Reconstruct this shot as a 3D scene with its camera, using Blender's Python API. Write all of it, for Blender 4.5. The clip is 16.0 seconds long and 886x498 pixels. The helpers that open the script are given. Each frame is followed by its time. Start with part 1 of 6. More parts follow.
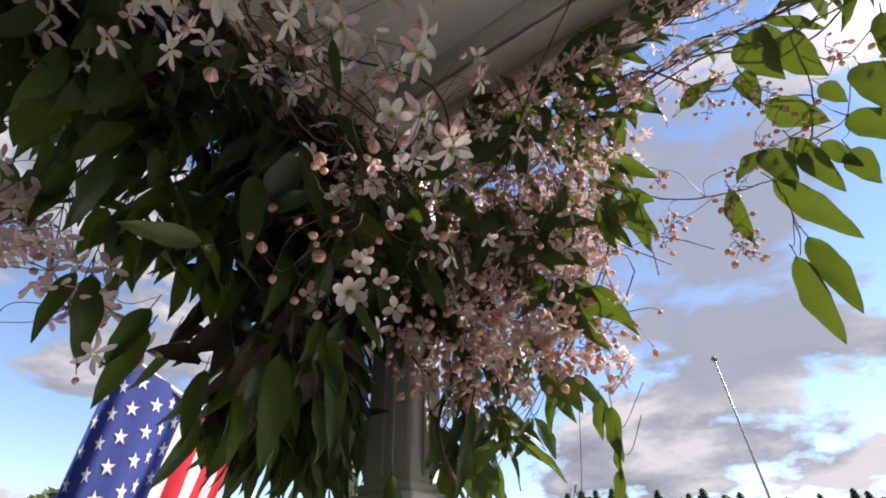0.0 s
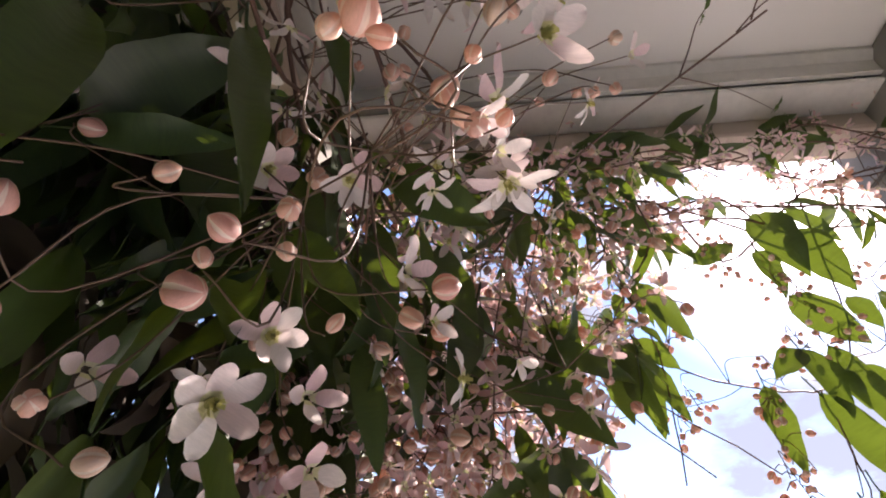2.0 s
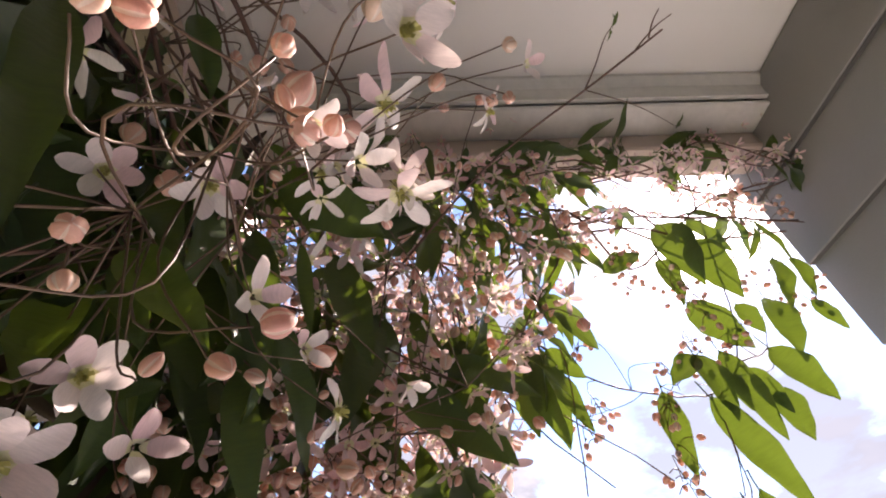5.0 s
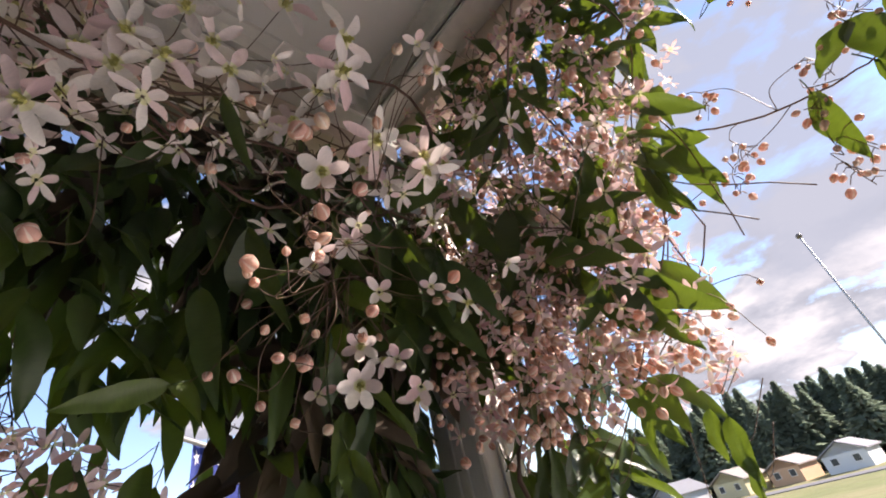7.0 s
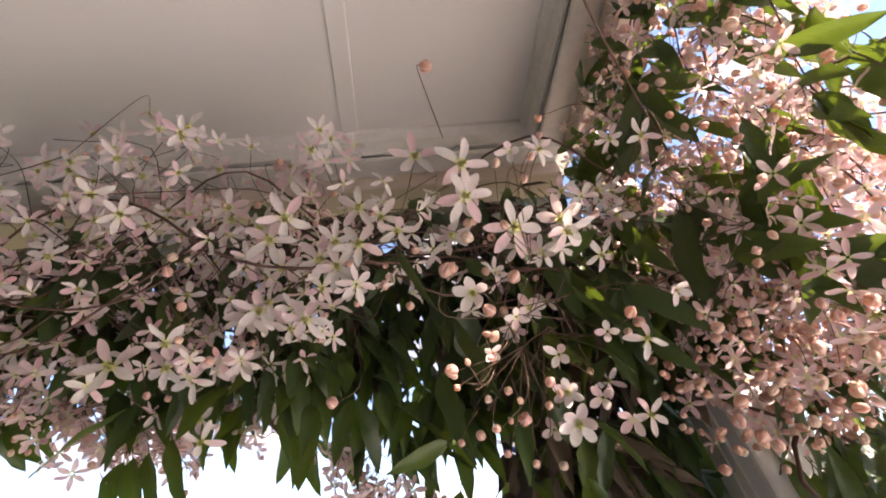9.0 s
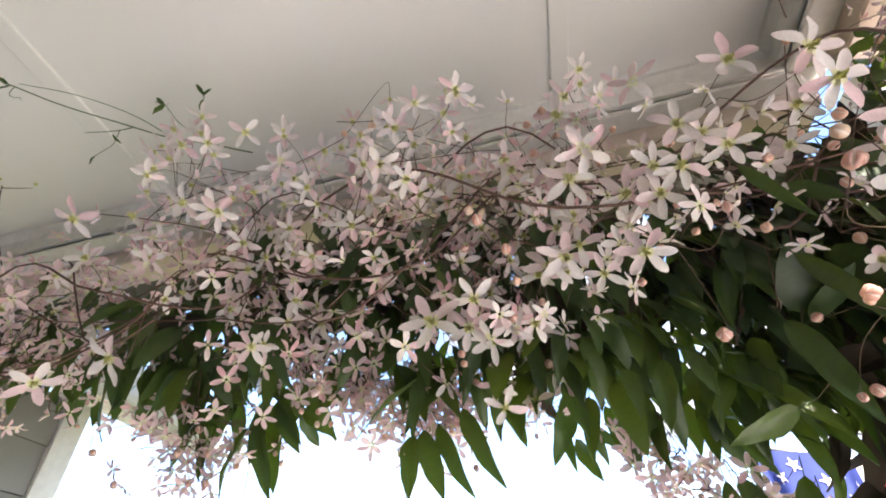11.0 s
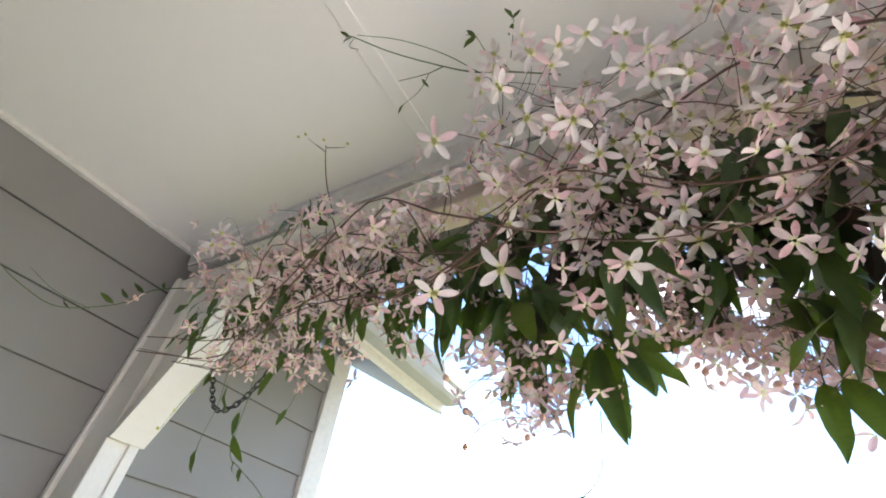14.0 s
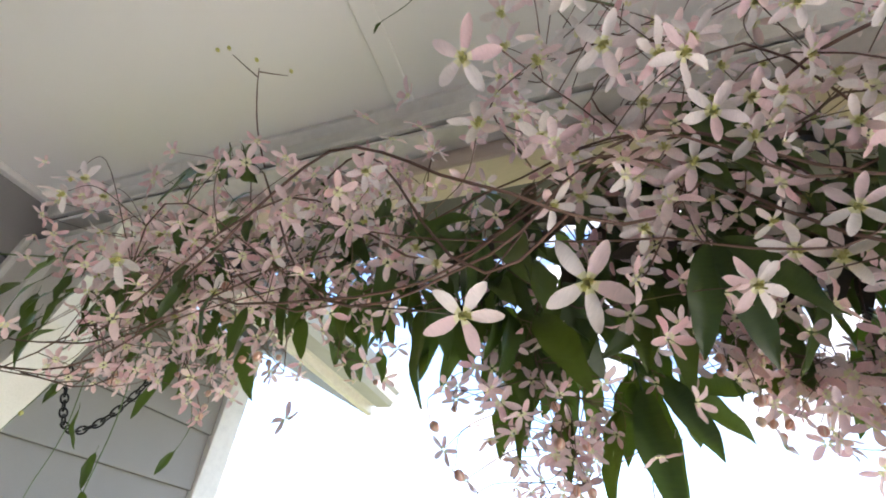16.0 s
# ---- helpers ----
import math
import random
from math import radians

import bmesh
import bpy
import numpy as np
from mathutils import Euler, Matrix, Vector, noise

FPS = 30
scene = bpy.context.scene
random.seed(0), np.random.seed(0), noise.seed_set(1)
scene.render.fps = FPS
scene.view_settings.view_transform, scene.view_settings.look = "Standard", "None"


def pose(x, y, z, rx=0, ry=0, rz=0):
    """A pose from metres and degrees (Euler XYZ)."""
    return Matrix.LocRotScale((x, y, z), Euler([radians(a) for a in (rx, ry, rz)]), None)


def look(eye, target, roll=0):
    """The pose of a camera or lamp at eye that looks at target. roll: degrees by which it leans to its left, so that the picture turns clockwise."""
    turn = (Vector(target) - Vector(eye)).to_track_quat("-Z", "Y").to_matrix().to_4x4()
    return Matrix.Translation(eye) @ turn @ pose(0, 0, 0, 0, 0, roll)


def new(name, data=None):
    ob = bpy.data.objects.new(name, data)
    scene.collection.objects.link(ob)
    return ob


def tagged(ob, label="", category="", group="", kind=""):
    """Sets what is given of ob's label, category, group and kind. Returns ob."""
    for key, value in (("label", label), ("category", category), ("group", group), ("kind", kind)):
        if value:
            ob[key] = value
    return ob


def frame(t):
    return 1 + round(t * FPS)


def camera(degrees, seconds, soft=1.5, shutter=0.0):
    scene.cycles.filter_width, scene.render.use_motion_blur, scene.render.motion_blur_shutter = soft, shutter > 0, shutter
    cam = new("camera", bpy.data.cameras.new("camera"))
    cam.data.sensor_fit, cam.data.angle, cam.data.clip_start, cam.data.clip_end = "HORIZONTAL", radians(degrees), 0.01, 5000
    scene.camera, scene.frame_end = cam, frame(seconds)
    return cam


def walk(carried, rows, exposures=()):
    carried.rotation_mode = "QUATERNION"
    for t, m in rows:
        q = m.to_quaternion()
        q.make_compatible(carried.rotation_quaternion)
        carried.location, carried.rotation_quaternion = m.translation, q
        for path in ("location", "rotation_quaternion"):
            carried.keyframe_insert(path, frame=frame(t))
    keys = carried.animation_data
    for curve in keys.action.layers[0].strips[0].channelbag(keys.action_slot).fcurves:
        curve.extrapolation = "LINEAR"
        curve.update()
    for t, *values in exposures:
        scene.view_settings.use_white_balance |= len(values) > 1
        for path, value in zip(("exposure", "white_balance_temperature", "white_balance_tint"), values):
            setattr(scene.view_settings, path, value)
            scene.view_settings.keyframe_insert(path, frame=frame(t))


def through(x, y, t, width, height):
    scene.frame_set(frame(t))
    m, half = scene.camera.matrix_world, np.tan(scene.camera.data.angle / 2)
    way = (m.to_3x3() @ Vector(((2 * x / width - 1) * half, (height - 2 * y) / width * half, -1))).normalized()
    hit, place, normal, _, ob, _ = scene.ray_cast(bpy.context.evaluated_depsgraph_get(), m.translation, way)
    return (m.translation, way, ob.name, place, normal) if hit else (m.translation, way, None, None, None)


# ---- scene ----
# camera: seconds, x, y, z, yaw, pitch, roll
cam = camera(89.6, 16.0, soft=1.9)
ROWS = [
    (0.0, -0.550, -0.470, 1.480, -58.20, 35.82, -1.90),
    (0.5, -0.560, -0.390, 1.548, -67.88, 39.62, -1.55),
    (1.0, -0.499, -0.316, 1.589, -76.13, 41.69, -0.60),
    (1.5, -0.428, -0.275, 1.641, -81.34, 43.85, 0.86),
    (2.0, -0.385, -0.222, 1.678, -85.88, 45.88, 0.76),
    (2.5, -0.375, -0.204, 1.698, -90.53, 47.40, -1.13),
    (3.0, -0.375, -0.206, 1.697, -93.54, 48.01, -2.28),
    (3.5, -0.371, -0.210, 1.699, -96.15, 48.85, -3.54),
    (3.7, -0.374, -0.214, 1.702, -97.44, 49.01, -4.11),
    (5.8, -0.372, -0.345, 1.702, -89.56, 41.74, -9.01),
    (6.0, -0.371, -0.377, 1.691, -83.40, 41.33, -9.59),
    (6.5, -0.394, -0.427, 1.665, -65.11, 37.59, -11.53),
    (7.0, -0.459, -0.483, 1.625, -50.31, 32.72, -15.13),
    (7.5, -0.438, -0.540, 1.621, -40.73, 30.78, -18.87),
    (8.0, -0.379, -0.610, 1.641, -30.39, 32.98, -20.13),
    (8.5, -0.385, -0.636, 1.643, -20.36, 35.70, -18.00),
    (9.0, -0.414, -0.652, 1.647, -11.84, 37.34, -13.85),
    (9.2, -0.426, -0.654, 1.643, -8.39, 37.87, -12.16),
    (11.3, -0.680, -0.559, 1.650, 11.06, 42.80, -6.05),
    (11.5, -0.700, -0.561, 1.653, 13.91, 42.90, -4.85),
    (12.0, -0.738, -0.559, 1.656, 19.18, 42.83, -2.48),
    (12.5, -0.789, -0.561, 1.654, 24.38, 43.08, 0.62),
    (13.0, -0.845, -0.552, 1.648, 28.23, 43.23, 3.85),
    (13.5, -0.893, -0.536, 1.641, 30.96, 42.64, 6.59),
    (14.0, -0.937, -0.539, 1.626, 34.68, 40.73, 8.50),
    (14.5, -0.955, -0.544, 1.612, 35.25, 39.99, 8.70),
    (15.0, -0.964, -0.539, 1.601, 32.15, 41.75, 9.88),
    (15.5, -1.017, -0.502, 1.663, 27.43, 40.46, 8.07),
    (16.0, -1.106, -0.434, 1.771, 20.93, 39.16, 4.34),
]


def aim(x, y, z, yaw, pitch, roll):
    """Yaw to the left of +y, pitch up, roll as in look(), in degrees."""
    a, b = radians(yaw), radians(pitch)
    ahead = Vector((-math.sin(a) * math.cos(b), math.cos(a) * math.cos(b), math.sin(b)))
    eye = Vector((x, y, z))
    return look(eye, eye + ahead, roll)


EXPOSURES = [(0.0, 0.88, 6500, 19), (0.5, 1.2, 6650, 24), (1.0, 1.42, 6700, 27), (1.5, 1.5, 6700, 27), (2.5, 1.75, 6800, 27), (3.7, 1.8, 6900, 27), (6.0, 1.55, 6900, 25), (7.0, 1.42, 6800, 22), (7.5, 1.42, 6800, 22), (8.0, 1.6, 7250, 30), (8.5, 1.84, 7550, 33), (9.2, 2.22, 6900, 24), (11.3, 2.64, 6550, 17), (12.5, 2.7, 6450, 16), (16.0, 2.66, 6500, 18)]
walk(cam, [(r[0], aim(*r[1:])) for r in ROWS], EXPOSURES)

# ---- light: a half-clouded sky and one sun ----
SUN_ELEV, SUN_AZ = radians(38.5), radians(-46.5)
sun_dir = Vector((math.cos(SUN_ELEV) * math.cos(SUN_AZ), math.cos(SUN_ELEV) * math.sin(SUN_AZ), math.sin(SUN_ELEV)))
sun_data = bpy.data.lights.new("sun", "SUN")
sun_data.energy, sun_data.angle, sun_data.color = 5.0, radians(0.6), (1.0, 0.93, 0.82)
sun_ob = new("sun", sun_data)
sun_ob.matrix_world = look(sun_dir * 50, (0, 0, 0))


class Nodes:
    """A short way to write node trees."""

    def __init__(self, tree):
        self.tree = tree
        tree.nodes.clear()

    def add(self, kind, **kw):
        node = self.tree.nodes.new(kind)
        for key, value in kw.items():
            setattr(node, key, value)
        return node

    def put(self, node, **values):
        for key, value in values.items():
            node.inputs[key.replace("_", " ")].default_value = value
        return node

    def link(self, a, out, b, inp):
        self.tree.links.new(a.outputs[out], b.inputs[inp])


def ramp(n, stops, src=None, out="Fac"):
    r = n.add("ShaderNodeValToRGB")
    while len(r.color_ramp.elements) < len(stops):
        r.color_ramp.elements.new(0.5)
    for e, (p, c) in zip(r.color_ramp.elements, stops):
        e.position, e.color = p, (*c, 1) if len(c) == 3 else c
    if src:
        n.link(src, out, r, "Fac")
    return r


def make_world():
    w = bpy.data.worlds.new("sky")
    scene.world = w
    w.use_nodes = True
    n = Nodes(w.node_tree)
    out, bg = n.add("ShaderNodeOutputWorld"), n.add("ShaderNodeBackground")
    sky = n.add("ShaderNodeTexSky", sky_type="NISHITA", sun_disc=False, sun_elevation=SUN_ELEV, sun_rotation=math.pi / 2 - SUN_AZ, air_density=1.0, dust_density=0.0, ozone_density=2.4)
    co = n.add("ShaderNodeTexCoord")
    # cumulus: noise over the direction, flattened upwards, lit from the sun's side
    flat = n.add("ShaderNodeMapping")
    flat.inputs["Scale"].default_value = (1.0, 1.0, 2.1)
    flat.inputs["Location"].default_value = (0.35, 0.1, 0.0)
    n.link(co, "Generated", flat, "Vector")
    off = n.add("ShaderNodeVectorMath", operation="ADD")
    n.link(flat, 0, off, 0)
    off.inputs[1].default_value = (0.05, -0.05, 0.10)

    def puff(src):
        t = n.put(n.add("ShaderNodeTexNoise"), Scale=2.6, Detail=10.0, Roughness=0.57, Distortion=0.12)
        n.link(src, 0, t, "Vector")
        return t

    here, there = puff(flat), puff(off)
    # a wide cloud bank to the north-west
    bank = n.add("ShaderNodeVectorMath", operation="DOT_PRODUCT")
    n.link(co, "Generated", bank, 0)
    bank.inputs[1].default_value = (0.0, 0.88, 0.475)
    span = n.put(n.add("ShaderNodeMapRange"), From_Min=0.93, From_Max=0.985, To_Min=0.0, To_Max=0.02)
    n.link(bank, "Value", span, "Value")
    full = n.add("ShaderNodeMath", operation="ADD")
    n.link(here, "Fac", full, 0)
    n.link(span, "Result", full, 1)
    mask = ramp(n, [(0.535, (0, 0, 0)), (0.58, (1, 1, 1))], full, 0)
    dif = n.add("ShaderNodeMath", operation="SUBTRACT")
    n.link(here, "Fac", dif, 0)
    n.link(there, "Fac", dif, 1)
    dif2 = n.add("ShaderNodeMath", operation="ADD")
    n.link(dif, 0, dif2, 0)
    dif2.inputs[1].default_value = 0.5
    shade = ramp(n, [(0.40, (1.25, 1.38, 1.62)), (0.5, (2.0, 2.15, 2.4)), (0.59, (3.5, 3.5, 3.55))], dif2, 0)
    # brighter cloud and haze round the sun
    dot = n.add("ShaderNodeVectorMath", operation="DOT_PRODUCT")
    n.link(co, "Generated", dot, 0)
    dot.inputs[1].default_value = sun_dir
    glow = ramp(n, [(0.95, (0, 0, 0)), (0.986, (0.16, 0.16, 0.16)), (1.0, (1, 1, 1))], dot, "Value")
    glow_c = n.add("ShaderNodeMix", data_type="RGBA", blend_type="MULTIPLY")
    glow_c.inputs["Factor"].default_value = 1.0
    n.link(glow, "Color", glow_c, "A")
    glow_c.inputs["B"].default_value = (22, 21.5, 20.5, 1)
    clear_sky = n.add("ShaderNodeMix", data_type="RGBA")
    n.link(mask, "Color", clear_sky, "Factor")
    n.link(sky, "Color", clear_sky, "A")
    n.link(shade, "Color", clear_sky, "B")
    # one large grey cloud to the east
    east = n.add("ShaderNodeVectorMath", operation="DOT_PRODUCT")
    n.link(co, "Generated", east, 0)
    east.inputs[1].default_value = (0.850, -0.05, 0.524)
    rag = n.add("ShaderNodeMath", operation="MULTIPLY_ADD")
    n.link(here, "Fac", rag, 0)
    rag.inputs[1].default_value = 0.22
    # and a lower one under the sun
    under = n.add("ShaderNodeVectorMath", operation="DOT_PRODUCT")
    n.link(co, "Generated", under, 0)
    under.inputs[1].default_value = (0.785, -0.575, 0.232)
    most = n.add("ShaderNodeMath", operation="MAXIMUM")
    n.link(east, "Value", most, 0)
    n.link(under, "Value", most, 1)
    n.link(most, 0, rag, 2)
    grey = n.put(n.add("ShaderNodeMapRange"), From_Min=1.078, From_Max=1.100, To_Min=0.0, To_Max=0.92)
    n.link(rag, 0, grey, "Value")
    mix = n.add("ShaderNodeMix", data_type="RGBA")
    n.link(grey, "Result", mix, "Factor")
    n.link(clear_sky, "Result", mix, "A")
    mix.inputs["B"].default_value = (1.75, 1.95, 2.3, 1)
    plus = n.add("ShaderNodeMix", data_type="RGBA", blend_type="ADD")
    plus.inputs["Factor"].default_value = 1.0
    n.link(mix, "Result", plus, "A")
    n.link(glow_c, "Result", plus, "B")
    n.link(plus, "Result", bg, "Color")
    bg.inputs["Strength"].default_value = 0.12
    n.link(bg, 0, out, "Surface")


make_world()


# ---- materials ----
def material(name):
    m = bpy.data.materials.new(name)
    m.use_nodes = True
    n = Nodes(m.node_tree)
    out, p = n.add("ShaderNodeOutputMaterial"), n.add("ShaderNodeBsdfPrincipled")
    n.link(p, 0, out, "Surface")
    return m, n, p, out


def mixed(n, a, b, fac, out="Fac", kind="MIX"):
    m = n.add("ShaderNodeMix", data_type="RGBA", blend_type=kind)
    m.inputs["A"].default_value, m.inputs["B"].default_value = (*a, 1), (*b, 1)
    n.link(fac, out, m, "Factor")
    return m


def noise_tex(n, scale, detail=4.0, rough=0.55, stretch=None, coord="Object"):
    co = n.add("ShaderNodeTexCoord")
    t = n.put(n.add("ShaderNodeTexNoise"), Scale=scale, Detail=detail, Roughness=rough)
    if stretch:
        mp = n.add("ShaderNodeMapping")
        mp.inputs["Scale"].default_value = stretch
        n.link(co, coord, mp, "Vector")
        n.link(mp, 0, t, "Vector")
    else:
        n.link(co, coord, t, "Vector")
    return t


def bump(n, p, tex, strength, distance, out="Fac"):
    b = n.put(n.add("ShaderNodeBump"), Strength=strength, Distance=distance)
    n.link(tex, out, b, "Height")
    n.link(b, 0, p, "Normal")
    return b


def paint(name, base, dirty, rough=0.5, grain=40.0, stretch=(1, 1, 1), relief=0.25):
    """Painted boards: large pale stains, fine brush grain."""
    m, n, p, _ = material(name)
    big, fine = noise_tex(n, 2.3, 5), noise_tex(n, grain, 3, 0.6, stretch)
    r = ramp(n, [(0.35, (0, 0, 0)), (0.75, (1, 1, 1))], big)
    c = mixed(n, base, dirty, r, "Color")
    d = n.add("ShaderNodeMix", data_type="RGBA", blend_type="MULTIPLY")
    d.inputs["Factor"].default_value = 0.35
    n.link(c, "Result", d, "A")
    g = ramp(n, [(0.3, (0.72, 0.72, 0.72)), (0.6, (1, 1, 1))], fine)
    n.link(g, "Color", d, "B")
    n.link(d, "Result", p, "Base Color")
    n.put(p, Roughness=rough)
    bump(n, p, fine, relief, 0.002)
    return m


def plain(name, color, rough=0.5, metal=0.0, vary=0.15, scale=30.0):
    m, n, p, _ = material(name)
    t = noise_tex(n, scale)
    n.link(mixed(n, color, [c * (1 - vary) for c in color], t), "Result", p, "Base Color")
    n.put(p, Roughness=rough, Metallic=metal)
    return m


def petal_like(name, colors, through_c, through=0.35, rough=0.55, veins=160.0):
    """Thin living sheet: colour varies from piece to piece, some light comes through."""
    m, n, p, out = material(name)
    info = n.add("ShaderNodeObjectInfo")
    isl = n.add("ShaderNodeNewGeometry")
    add = n.add("ShaderNodeMath", operation="ADD")
    n.link(info, "Random", add, 0)
    n.link(isl, "Random Per Island", add, 1)
    fr = n.add("ShaderNodeMath", operation="FRACT")
    n.link(add, 0, fr, 0)
    r = ramp(n, colors, fr, 0)
    t = noise_tex(n, veins, 3, 0.6, (1, 6, 1))
    v = ramp(n, [(0.3, (0.8, 0.8, 0.8)), (0.65, (1, 1, 1))], t)
    d = n.add("ShaderNodeMix", data_type="RGBA", blend_type="MULTIPLY")
    d.inputs["Factor"].default_value = 0.5
    n.link(r, "Color", d, "A")
    n.link(v, "Color", d, "B")
    n.link(d, "Result", p, "Base Color")
    n.put(p, Roughness=rough)
    bump(n, p, t, 0.2, 0.001)
    tr = n.add("ShaderNodeBsdfTranslucent")
    tc = n.add("ShaderNodeMix", data_type="RGBA", blend_type="MULTIPLY")
    tc.inputs["Factor"].default_value = 1.0
    n.link(v, "Color", tc, "A")
    tc.inputs["B"].default_value = (*through_c, 1)
    n.link(tc, "Result", tr, "Color")
    mix = n.add("ShaderNodeMixShader")
    mix.inputs["Fac"].default_value = through
    n.link(p, 0, mix, 1)
    n.link(tr, 0, mix, 2)
    n.link(mix, 0, out, "Surface")
    return m, p


M_CEIL = plain("ceiling_paint", (0.86, 0.84, 0.80), 0.6, 0, 0.06, 2.0)
M_TRIM = paint("trim_paint", (0.80, 0.78, 0.74), (0.68, 0.65, 0.60), 0.42, 50, (1, 1, 1), 0.12)
M_BEAM = paint("beam_paint", (0.66, 0.55, 0.48), (0.56, 0.45, 0.38), 0.55, 60, (1, 12, 12), 0.25)
M_SIDING = paint("siding_paint", (0.285, 0.275, 0.27), (0.245, 0.237, 0.232), 0.6, 90, (8, 0.6, 10), 0.5)
M_POST = paint("post_paint", (0.82, 0.80, 0.76), (0.70, 0.67, 0.61), 0.45, 60, (10, 10, 1), 0.25)
M_DARK = plain("dark_gap", (0.02, 0.02, 0.02), 0.8)
M_JOINT_SHADE = plain("lap_joint_shade", (0.10, 0.097, 0.095), 0.8)
M_STEM = plain("stem_bark", (0.16, 0.085, 0.06), 0.6, 0, 0.5, 60)
M_TWIG = plain("young_twig", (0.14, 0.082, 0.05), 0.5, 0, 0.45, 80)
M_TENDRIL = plain("tendril", (0.10, 0.16, 0.05), 0.5, 0, 0.4, 80)
M_LEAF, _p = petal_like("leaf", [(0.0, (0.028, 0.052, 0.022)), (0.5, (0.038, 0.072, 0.024)), (0.85, (0.054, 0.098, 0.026)), (1.0, (0.085, 0.13, 0.024))], (0.17, 0.25, 0.02), 0.24, 0.40, 60)
# dark brown filler leaves: the vine's inner shade put into their colour
M_SHADE_LEAF, _p = petal_like("shade_leaf", [(0.0, (0.045, 0.035, 0.025)), (0.6, (0.075, 0.056, 0.038)), (1.0, (0.13, 0.095, 0.06))], (0.08, 0.05, 0.03), 0.1, 0.8, 60)
M_PETAL, _p = petal_like("petal", [(0.0, (0.87, 0.82, 0.76)), (0.35, (0.88, 0.83, 0.80)), (0.7, (0.86, 0.71, 0.70)), (1.0, (0.82, 0.55, 0.58))], (0.88, 0.74, 0.70), 0.28)
M_BUD, _p = petal_like("bud_skin", [(0.0, (0.74, 0.42, 0.34)), (0.4, (0.80, 0.54, 0.41)), (0.75, (0.70, 0.40, 0.35)), (1.0, (0.84, 0.69, 0.53))], (0.9, 0.46, 0.28), 0.25, 0.5, 420)
M_PETAL_PINK, _p = petal_like("pink_petal", [(0.0, (0.84, 0.65, 0.64)), (0.4, (0.86, 0.72, 0.70)), (0.75, (0.79, 0.53, 0.54)), (1.0, (0.73, 0.40, 0.43))], (0.86, 0.62, 0.60), 0.28)
M_PETAL_BASE, _p = petal_like("petal_base", [(0.0, (0.80, 0.77, 0.46)), (1.0, (0.84, 0.80, 0.60))], (0.8, 0.78, 0.4), 0.28)
M_SEAM, _p = petal_like("bud_seam", [(0.0, (0.84, 0.66, 0.55)), (1.0, (0.87, 0.76, 0.66))], (0.9, 0.66, 0.5), 0.25, 0.5, 420)
M_STAMEN = plain("stamen", (0.62, 0.60, 0.20), 0.6, 0, 0.4, 300)


# ---- mesh helpers ----
def mesh_of(bm, name, mats, smooth=False):
    me = bpy.data.meshes.new(name)
    bm.to_mesh(me)
    bm.free()
    for m in mats if isinstance(mats, (list, tuple)) else [mats]:
        me.materials.append(m)
    if smooth:
        me.polygons.foreach_set("use_smooth", [True] * len(me.polygons))
    return me


def part(name, bm, mat, parent, label="", smooth=False):
    """One bmesh as one mesh object under a thing or a part."""
    ob = new(name, bm if isinstance(bm, bpy.types.Mesh) else mesh_of(bm, name, mat, smooth))
    ob.parent = parent
    return tagged(ob, label)


def empty(name, at, label, category, kind="", group=""):
    e = new(name)
    e.location = at
    e.empty_display_size = 0.05
    return tagged(e, label, category, group, kind)


def box(bm, lo, hi, bev=0.0, mat=0):
    """A box between two corners, its edges rounded by bev."""
    lo, hi = Vector(lo), Vector(hi)
    made = bmesh.ops.create_cube(bm, size=1.0, matrix=Matrix.LocRotScale((lo + hi) / 2, None, hi - lo))
    verts = made["verts"]
    faces = list({f for v in verts for f in v.link_faces})
    for f in faces:
        f.material_index = mat
    if bev > 0:
        edges = list({e for v in verts for e in v.link_edges})
        bmesh.ops.bevel(bm, geom=edges, offset=bev, segments=2, affect="EDGES", profile=0.5)
    return bm


def boxed(lo, hi, bev=0.0):
    return box(bmesh.new(), lo, hi, bev)


def run(profile, a, b):
    """A moulding: a closed outline of (depth, height) drawn from a to b; depth points to the right of the way a-b."""
    bm = bmesh.new()
    a, b = Vector(a), Vector(b)
    way = (b - a).normalized()
    side = way.cross(Vector((0, 0, 1)))
    rings = [[bm.verts.new(p + side * d + Vector((0, 0, h))) for d, h in profile] for p in (a, b)]
    k = len(profile)
    for i in range(k):
        bm.faces.new([rings[0][i], rings[0][(i + 1) % k], rings[1][(i + 1) % k], rings[1][i]])
    bm.faces.new(rings[0][::-1])
    bm.faces.new(rings[1])
    bmesh.ops.recalc_face_normals(bm, faces=bm.faces)
    return bm


def tube(bm, points, radius, sides=5, taper=1.0, mat=0):
    """A thin round stem through points."""
    pts = [Vector(p) for p in points]
    rings, n = [], len(pts)
    ref = Vector((0.31, 0.2, 0.93)).normalized()
    for i, p in enumerate(pts):
        way = (pts[min(i + 1, n - 1)] - pts[max(i - 1, 0)]).normalized()
        u = way.cross(ref)
        u = u.normalized() if u.length > 1e-4 else Vector((1, 0, 0))
        v = way.cross(u)
        r = radius * (1 + (taper - 1) * i / max(n - 1, 1))
        rings.append([bm.verts.new(p + (u * math.cos(2 * math.pi * k / sides) + v * math.sin(2 * math.pi * k / sides)) * r) for k in range(sides)])
    for r0, r1 in zip(rings, rings[1:]):
        for k in range(sides):
            f = bm.faces.new([r0[k], r0[(k + 1) % sides], r1[(k + 1) % sides], r1[k]])
            f.smooth, f.material_index = True, mat
    bm.faces.new(rings[0][::-1]).material_index = mat
    bm.faces.new(rings[-1]).material_index = mat
    return bm


